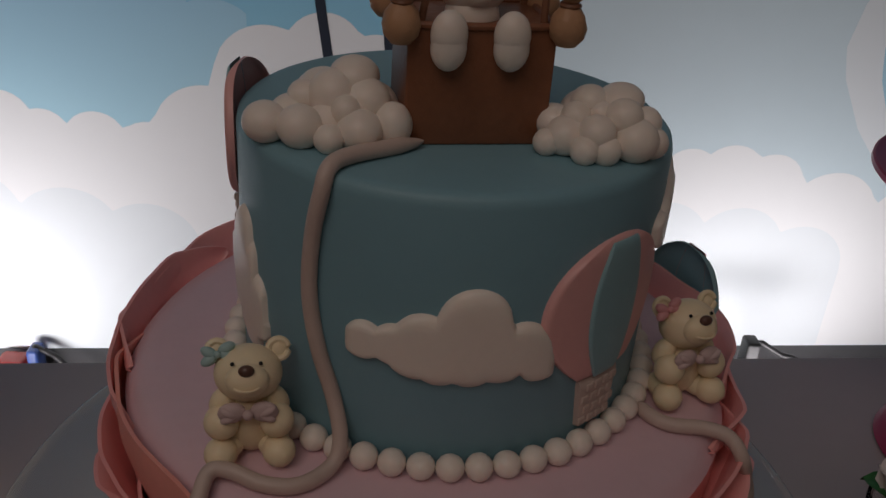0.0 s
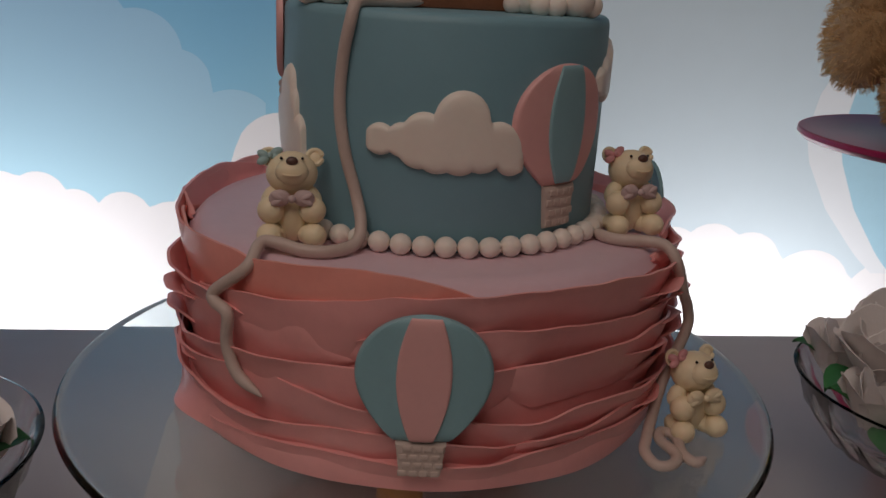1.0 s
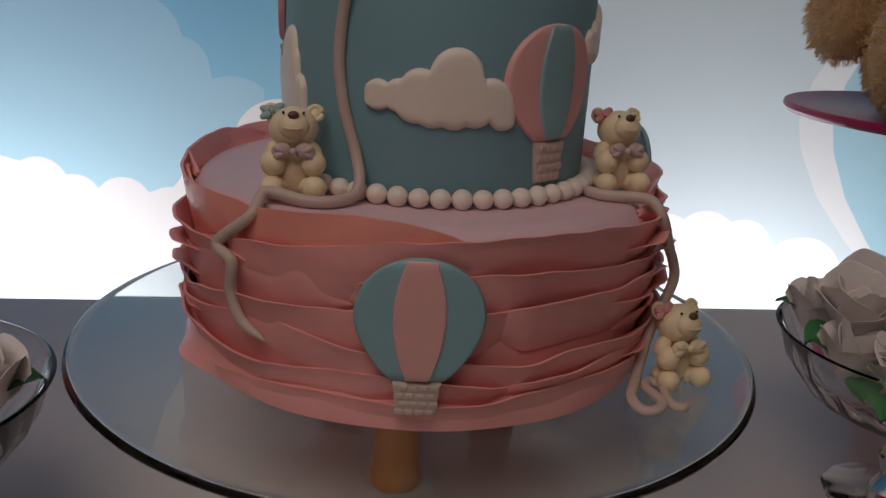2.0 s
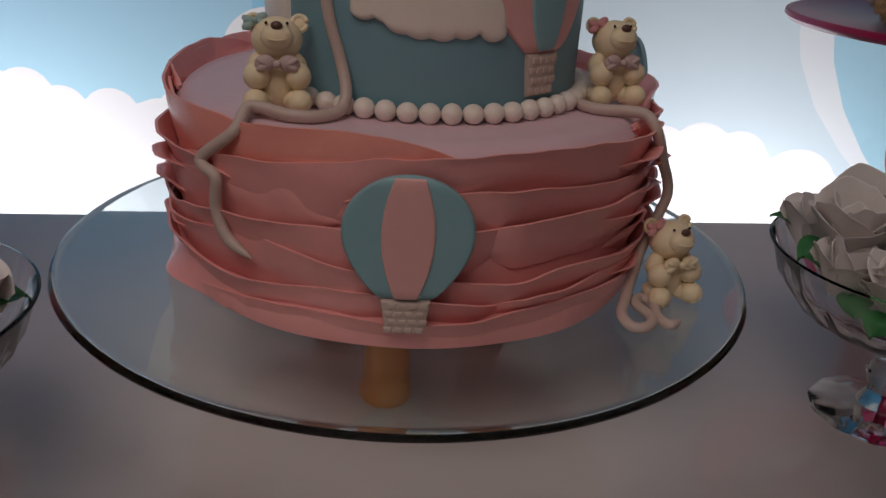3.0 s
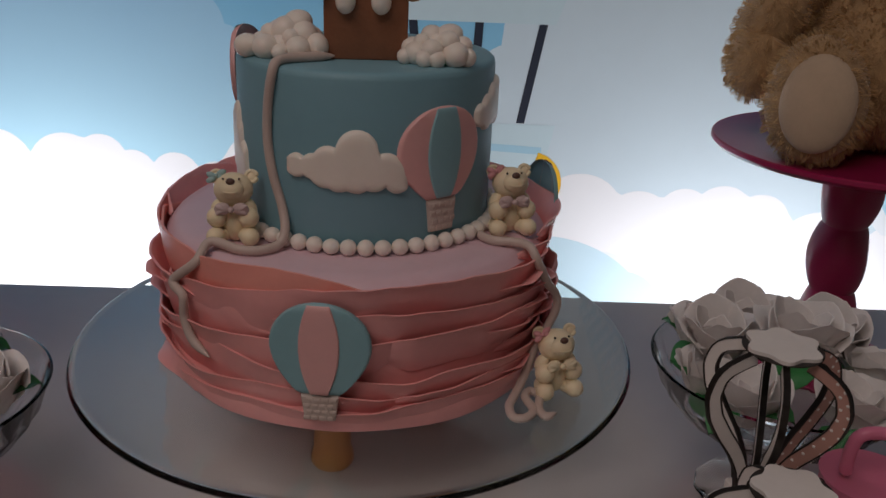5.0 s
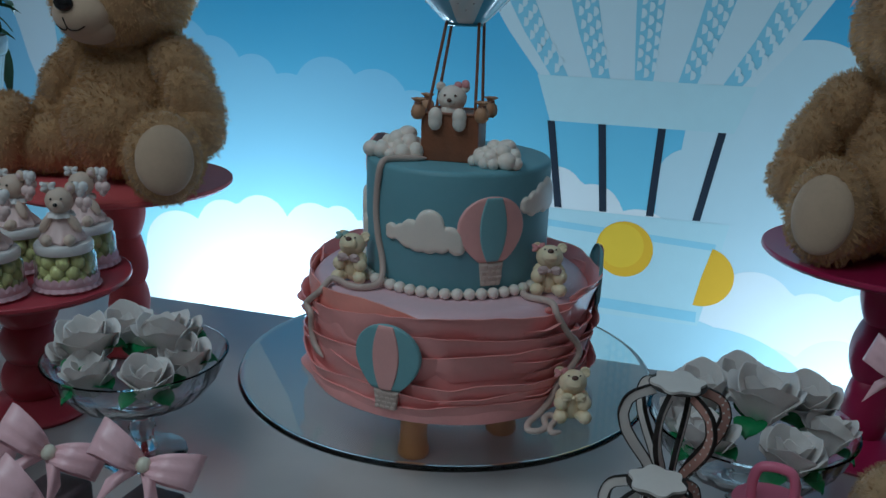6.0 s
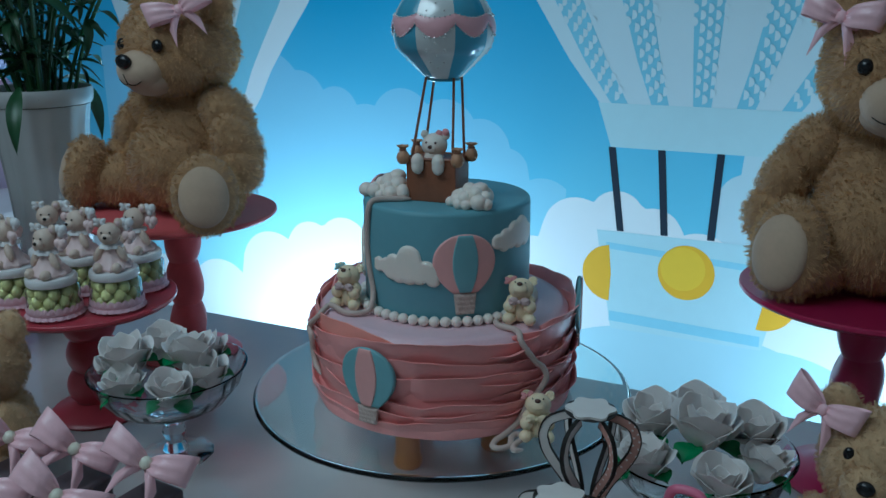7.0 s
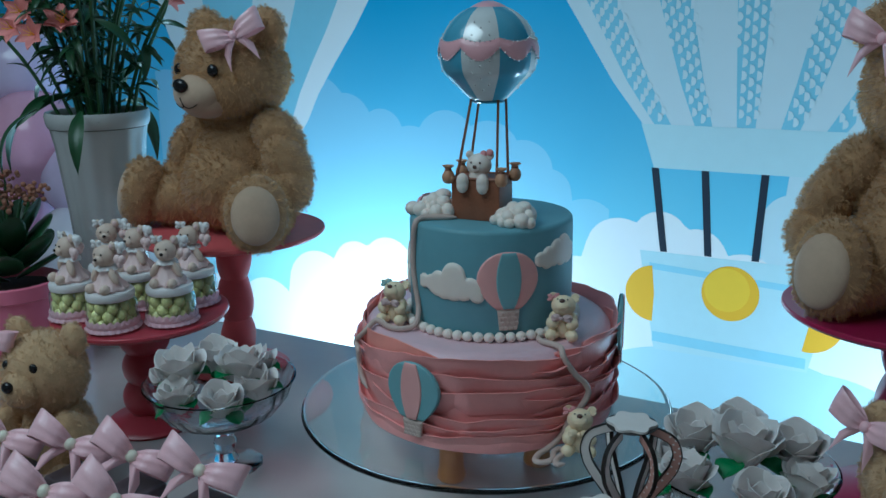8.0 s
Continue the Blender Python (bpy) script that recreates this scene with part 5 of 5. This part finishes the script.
CLAY = clay_bear()
jar = thing("candy_jar", "clear candy jar with pink lace and a bear on its lid", "jar", (0, 0, 0), "candy jars")
body = Shape().lathe([(0.0, 0.0005), (0.032, 0.0005), (0.034, 0.003), (0.034, 0.034), (0.030, 0.039), (0.029, 0.0385), (0.0328, 0.033), (0.0328, 0.0035), (0.0, 0.003)], 48).make("glass", M["jar"], jar)
body.visible_shadow = False
lid = Shape().lathe([(0.0, 0.0385), (0.0315, 0.0385), (0.0325, 0.041), (0.0325, 0.046), (0.031, 0.048), (0.0, 0.0485)], 48).make("lid", M["lid"], jar)
bear = part("bear_figurine", CLAY, lid, "pale clay bear in a pink dress with balloons")
bear.location, bear.scale = (0, 0, 0.0483), (1.32, 1.32, 1.28)
lace = Shape()
lpts = []
for k in range(144):
    a = math.tau * k / 144
    sc = 0.0024 * abs(math.sin(12 * a))
    for r, z in ((0.0343, 0.0010), (0.0366 + sc, 0.0030), (0.0350, 0.0065), (0.0362, 0.0095 + sc), (0.0344, 0.0135 + 1.2 * sc), (0.0342, 0.010)):
        lpts.append((r * math.cos(a), r * math.sin(a), z))
lace.grid(lpts, 144, 6, 0, True).make("lace_trim", M["lace"], jar, "scalloped pink lace trim")
CANDY = mesh_of("candy", *(lambda s: (s.v, s.f))(Shape().ball((0, 0, 0), (0.0086, 0.0080, 0.0076), seg=14, rings=9)), M["mint"])
rr = random.Random(2)
for lay in range(3):
    for k in range(9):
        a = math.tau * (k + 0.5 * lay) / 9 + rr.uniform(-0.06, 0.06)
        ob = part("candy", CANDY, jar)
        ob.matrix_basis = pose(0.0238 * math.cos(a), 0.0238 * math.sin(a), 0.0112 + 0.0098 * lay + rr.uniform(-0.001, 0.001), rr.uniform(0, 90), rr.uniform(0, 90), 0)
jar.matrix_basis = pose(-0.4437, -0.2237, 0.1703, 0, 0, 10) @ Matrix.Diagonal((0.96, 0.96, 1.12, 1))
for x, y, a in ((-0.3974, -0.1647, 30), (-0.527, -0.221, -12), (-0.4342, -0.0923, 20), (-0.490, -0.140, 0), (-0.552, -0.141, 40)):
    copy_thing(jar, pose(x, y, 0.1703, 0, 0, a))

# ---- bow-topped favours ----
for k, (x, y) in enumerate(((-0.136, -0.371), (-0.223, -0.388), (-0.304, -0.406), (-0.162, -0.455), (-0.237, -0.482), (-0.311, -0.498), (-0.387, -0.434))):
    fv = Shape().block(-0.024, 0.024, -0.024, 0.024, 0.0, 0.078, 0.004).make("favour_box", M["dark"])
    fv.location = (x, y + 0.012, 0)
    tagged(fv, "small dark wrapped favour topped with a pink bow", "favour", "favours")
    ribbon_bow("ribbon_bow", pose(x, y + 0.012, 0.112, -38, 24 + 6 * (k % 2), 24 + 5 * (k % 3)), 0.054, "pale pink satin bow with an ivory bead on a favour", "satin", True)
cd = Shape().block(-0.17, 0.16, -0.09, 0.06, 0.0, 0.002, 0.0005).make("card", M["card"])
cd.matrix_world = pose(-0.232, -0.427, 0.0005, 0, 0, 10)
tagged(cd, "white card tray under the favours", "card")


# ---- cut-out wooden balloons ----
def wooden_balloon(x, y, top, turn):
    th = thing("wooden_balloon", "laser-cut wooden hot-air balloon with dark burnt edges", "ornament", (x, y, 0), "wooden balloons", turn)
    for k in range(6):
        line = [Vector((float(np.interp(q / 28, (0, 0.05, 0.13, 0.27, 0.42, 0.56, 0.70, 0.83, 1), (0.015, 0.033, 0.0415, 0.0455, 0.0420, 0.0335, 0.0230, 0.0165, 0.0140))), top - 0.002 - 0.100 * q / 28)) for q in range(29)]
        line = [(line[max(q - 1, 0)] + line[q] * 2 + line[min(q + 1, 28)]) / 4 for q in range(29)]
        out, inn = [], []
        for q, p in enumerate(line):
            d = (line[min(q + 1, 28)] - line[max(q - 1, 0)]).normalized()
            wide = 0.0078 + 0.0016 * math.sin(math.pi * q / 28)
            out.append((p.x, p.y))
            inn.append((max(0.0025, p.x + d.y * wide), p.y - d.x * wide))
        pts = []
        for (ro, zo), (ri, zi) in zip(out, inn):
            for r, z, y_ in ((ro, zo, -0.0015), (ro, zo, 0.0015), (ri, zi, 0.0015), (ri, zi, -0.0015), (ro, zo, -0.0015)):
                pts.append((r, y_, z))
        sh = Shape().grid(pts, 29, 5)
        sh.i = [1 if n % 4 in (0, 2) else 0 for n in range(len(sh.f))]
        ob = sh.make("rib", [M["woodpink" if k in (0, 5) else "wood"], M["char"]], th, "pink polka-dot rib" if k in (0, 5) else "", smooth=False)
        ob.matrix_basis = pose(0, 0, 0, 0, 0, 60 * k)
        # scorched line along both rims of each face
        for lst, q in ((out, -1), (inn, 1)):
            line = []
            for r, z in lst:
                for rr_, y_ in ((r, -0.0019), (r, 0.0019), (r + q * 0.0011, 0.0019), (r + q * 0.0011, -0.0019), (r, -0.0019)):
                    line.append((rr_, y_, z))
            Shape().grid(line, 29, 5).make("burnt_edge", M["char"], ob, smooth=False)
        if k in (0, 5):
            dots = Shape()
            for j in range(3, 27, 2):
                r = (out[j][0] + inn[j][0]) / 2
                for q in (-1, 1):
                    for face in (-1, 1):
                        dots.ball((r + q * 0.0024, face * 0.0015, out[j][1] - 0.0017 * q), (0.0010, 0.0003, 0.0010), 0, 8, 5)
            tagged(dots.make("dots", M["wood"], ob), kind="stuff")
    scal = []
    for k in range(72):
        a = math.tau * k / 72
        r = 0.020 + 0.0022 * math.cos(6 * a)
        for q, z in ((0.0, top), (r, top), (r, top - 0.0022), (0.0, top - 0.0022)):
            scal.append((q * math.cos(a), q * math.sin(a), z))
    cap = Shape().grid(scal, 72, 4, 0, True).make("cap", M["wood"], th, "white scalloped wooden cap", smooth=False)
    Shape().lathe([(0.0, top - 0.0027), (0.0226, top - 0.0027), (0.0226, top - 0.0022), (0.0, top - 0.0022)], 48).make("burnt_edge", M["char"], cap)
    Shape().block(-0.013, 0.013, -0.013, 0.013, 0.0, top - 0.098, 0.002).make("basket_post", M["wood"], th)


wooden_balloon(0.2790, -0.2250, 0.217, 20)
wooden_balloon(0.2774, -0.2844, 0.162, 48)
ph = thing("pink_pail", "small pink plastic pail with a loop handle", "pail", (0.360, -0.1965, 0))
Shape().lathe([(0.0, 0.0), (0.024, 0.0), (0.030, 0.11), (0.031, 0.113), (0.029, 0.113), (0.0, 0.108)], 40).make("pail", M["pinkplastic"], ph)
Shape().tube([(-0.016, 0, 0.112), (-0.016, 0, 0.132), (-0.010, 0, 0.144), (0.010, 0, 0.144), (0.016, 0, 0.132), (0.016, 0, 0.112)], 0.0042, 10).make("handle", M["pinkplastic"], ph)

# ---- vase with flowers ----
VX, VY = -0.803, 0.046
va = thing("vase", "tall ribbed white ceramic vase of lilies", "vase", (VX, VY, 0))
wave = lambda a, z: 1 + (0.018 * math.cos(14 * a) if 0.02 < z < 0.385 else 0)
Shape().lathe([(0.0, 0.0), (0.048, 0.0), (0.051, 0.006), (0.055, 0.10), (0.064, 0.25), (0.074, 0.36), (0.080, 0.390), (0.077, 0.390), (0.069, 0.36), (0.0, 0.34)], 140, wave=wave).make("body", M["vase"], va)
Shape().lathe([(0.077, 0.3905), (0.082, 0.3915), (0.085, 0.398), (0.0865, 0.412), (0.084, 0.418), (0.078, 0.412), (0.0765, 0.3905)], 96).make("rim", M["vase"], va)
bq = thing("flower_bunch", "bunch of salmon pink lilies on long green stems in the vase", "flowers", (VX, VY, 0.34))
wl = []
for a in range(9):
    for b in range(5):
        t, s = a / 8, (b / 4 - 0.5) * 2
        wl.append((s * 0.012 * math.sin(math.pi * (0.04 + 0.96 * t)) ** 0.9, -0.11 * t, 0.02 * math.sin(t * 2.6) - 0.03 * t * t + 0.003 * abs(s)))
WLEAF = mesh_of("leaf", wl, [(a * 5 + b, a * 5 + b + 1, a * 5 + b + 6, a * 5 + b + 5) for a in range(8) for b in range(4)], M["darkleaf"])
fl = Shape()
for k in range(6):
    m3 = Matrix.Rotation(k * math.tau / 6, 3, "Z") @ Matrix.Rotation(0.75, 3, "X")
    pts = []
    for a in range(7):
        for b in range(5):
            t, s = a / 6, (b / 4 - 0.5) * 2
            pts.append(m3 @ Vector((s * 0.013 * math.sin(math.pi * (0.1 + 0.86 * t)), 0.004 * s * s - 0.012 * t * t, 0.046 * t)))
    fl.grid(pts, 7, 5, 0)
for k in range(5):
    fl.tube([(0, 0, 0.005), (0.004 * math.cos(k * 1.3), 0.004 * math.sin(k * 1.3), 0.02), (0.012 * math.cos(k * 1.3), 0.012 * math.sin(k * 1.3), 0.036)], 0.0008, 5, 1)
BLOOM = mesh_of("flower", fl.v, fl.f, [M["bloom"], M["yellow2"]], fl.i)
rr = random.Random(12)
for k in range(30):
    a = rr.uniform(0, math.tau)
    r0, r1 = rr.uniform(0.0, 0.046), rr.uniform(0.06, 0.27)
    h = rr.uniform(0.22, 0.42)
    p = [(r0 * math.cos(a), r0 * math.sin(a), 0.0), ((r0 * 0.6 + r1 * 0.4) * math.cos(a), (r0 * 0.6 + r1 * 0.4) * math.sin(a), h * 0.55), (r1 * math.cos(a), r1 * math.sin(a), h)]
    Shape().tube(p, 0.0032, 7).make("stem", M["stem"], bq)
    for c in curve(p, 5)[3:]:
        for _ in range(2 if rr.random() < 0.55 else 1):
            if rr.random() < 0.85:
                ob = part("leaf", WLEAF, bq)
                s = rr.uniform(0.38, 0.78)
                ob.matrix_basis = Matrix.Translation(c) @ pose(0, 0, 0, rr.uniform(-40, 50), rr.uniform(-40, 40), rr.uniform(0, 360)) @ Matrix.Diagonal((s, s, s, 1))
    if k % 3 == 0:
        for _ in range(2):
            ob = part("flower", BLOOM, bq)
            ob.matrix_basis = Matrix.Translation(Vector(p[2]) + Vector((rr.uniform(-0.02, 0.02), rr.uniform(-0.02, 0.02), 0.0))) @ pose(0, 0, 0, rr.uniform(20, 80), 0, rr.uniform(0, 360)) @ Matrix.Diagonal((0.7, 0.7, 0.7, 1))
for dx, dz in ((-0.05, 0.215), (0.005, 0.205), (-0.02, 0.24)):
    ob = part("flower", BLOOM, bq)
    ob.matrix_basis = pose(dx, -0.10, dz, 75, 0, 20) @ Matrix.Diagonal((0.7, 0.7, 0.7, 1))
for a, s in ((-60, 1.2), (200, 1.3), (40, 1.0), (-20, 1.1)):  # leaves drooping over the rim
    ob = part("leaf", WLEAF, bq)
    ob.matrix_basis = pose(0.096 * math.sin(radians(a)), -0.096 * math.cos(radians(a)), 0.085, 0, 0, a) @ pose(0, 0, 0, 48, 0, 0) @ Matrix.Diagonal((s, s, s, 1))

# ---- potted kalanchoe ----
PX, PY = -0.810, -0.143
pot = thing("flower_pot", "pink plastic flower pot with dark soil", "pot", (PX, PY, 0))
pot.scale = (1.0, 1.0, 1.15)
Shape().lathe([(0.0, 0.0), (0.050, 0.0), (0.052, 0.004), (0.066, 0.118), (0.072, 0.121), (0.074, 0.140), (0.071, 0.142), (0.066, 0.138), (0.062, 0.125), (0.0, 0.122)], 56, wave=lambda a, z: 1 + 0.012 * math.cos(28 * a)).make("pot", M["pinkplastic"], pot)
Shape().lathe([(0.0, 0.133), (0.03, 0.134), (0.062, 0.130), (0.064, 0.122), (0.0, 0.1225)], 40).make("soil", M["soil"], pot)
kp = thing("potted_plant", "dark green kalanchoe with rusty flower buds", "plant", (PX, PY, 0.15))
FAT = mesh_of("leaf", *(lambda s: (s.v, s.f))(Shape().ball((0, -0.045, 0), (0.026, 0.048, 0.005), seg=16, rings=8, m=Matrix.Rotation(0, 3, "X"))), M["darkleaf"])
rr = random.Random(21)
for k in range(16):
    ob = part("leaf", FAT, kp)
    ob.matrix_basis = pose(0, 0, 0.01 + 0.004 * k, 0, 0, k * 137.5) @ pose(0, -0.008, 0, -25 - 2.4 * k, rr.uniform(-15, 15), 0)
for k in range(7):
    a = k * 2.4
    tip = (0.045 * math.cos(a) * (k > 0), 0.045 * math.sin(a) * (k > 0), 0.155 + 0.02 * math.sin(k * 2.0))
    Shape().tube([(0, 0, 0.02), (tip[0] * 0.5, tip[1] * 0.5, 0.09), tip], 0.0028, 7).make("stalk", M["stem"], kp)
    hd = Shape()
    for j in range(26):
        hd.ball((tip[0] + rr.gauss(0, 0.013), tip[1] + rr.gauss(0, 0.013), tip[2] + rr.gauss(0.002, 0.006)), rr.uniform(0.0028, 0.0048), 0, 8, 6)
    hd.make("bud_head", M["budding"], kp)

# ---- latex balloons at the side ----
for k, (x, y, z, r, m, word) in enumerate(((-1.66, 0.46, 0.26, 0.13, "latexpink", "pink"), (-1.53, 0.52, 0.16, 0.12, "latexlilac", "lilac"), (-1.74, 0.50, 0.44, 0.12, "latexlilac", "lilac"), (-1.50, 0.44, -0.02, 0.12, "latexwhite", "pearl white"), (-1.78, 0.42, 0.03, 0.13, "latexpink", "pink"), (-1.58, 0.40, -0.24, 0.13, "latexlilac", "lilac"), (-1.82, 0.44, -0.21, 0.13, "latexwhite", "pearl white"), (-1.64, 0.43, -0.49, 0.13, "latexpink", "pink"), (-1.88, 0.44, -0.48, 0.13, "latexlilac", "lilac"), (-1.62, 0.46, -0.66, 0.09, "latexwhite", "pearl white"))):
    bl = thing("party_balloon", "shiny %s latex balloon in a stacked cluster" % word, "balloon", (x, y, z), "party balloons", 50 * k)
    Shape().lathe([(0.0, -r * 1.12), (r * 0.05, -r * 1.10), (r * 0.10, -r * 1.04)] + [(r * math.sin(a * math.pi / 24) * (1 - 0.05 * (a < 9)), -r * 1.05 * math.cos(a * math.pi / 24)) for a in range(2, 24)] + [(0.0, r * 1.05)], 48).make("skin", M[m], bl)
    Shape().lathe([(r * 0.03, -r * 1.20), (r * 0.11, -r * 1.22), (r * 0.10, -r * 1.18), (r * 0.03, -r * 1.10)], 16).make("knot", M[m], bl)
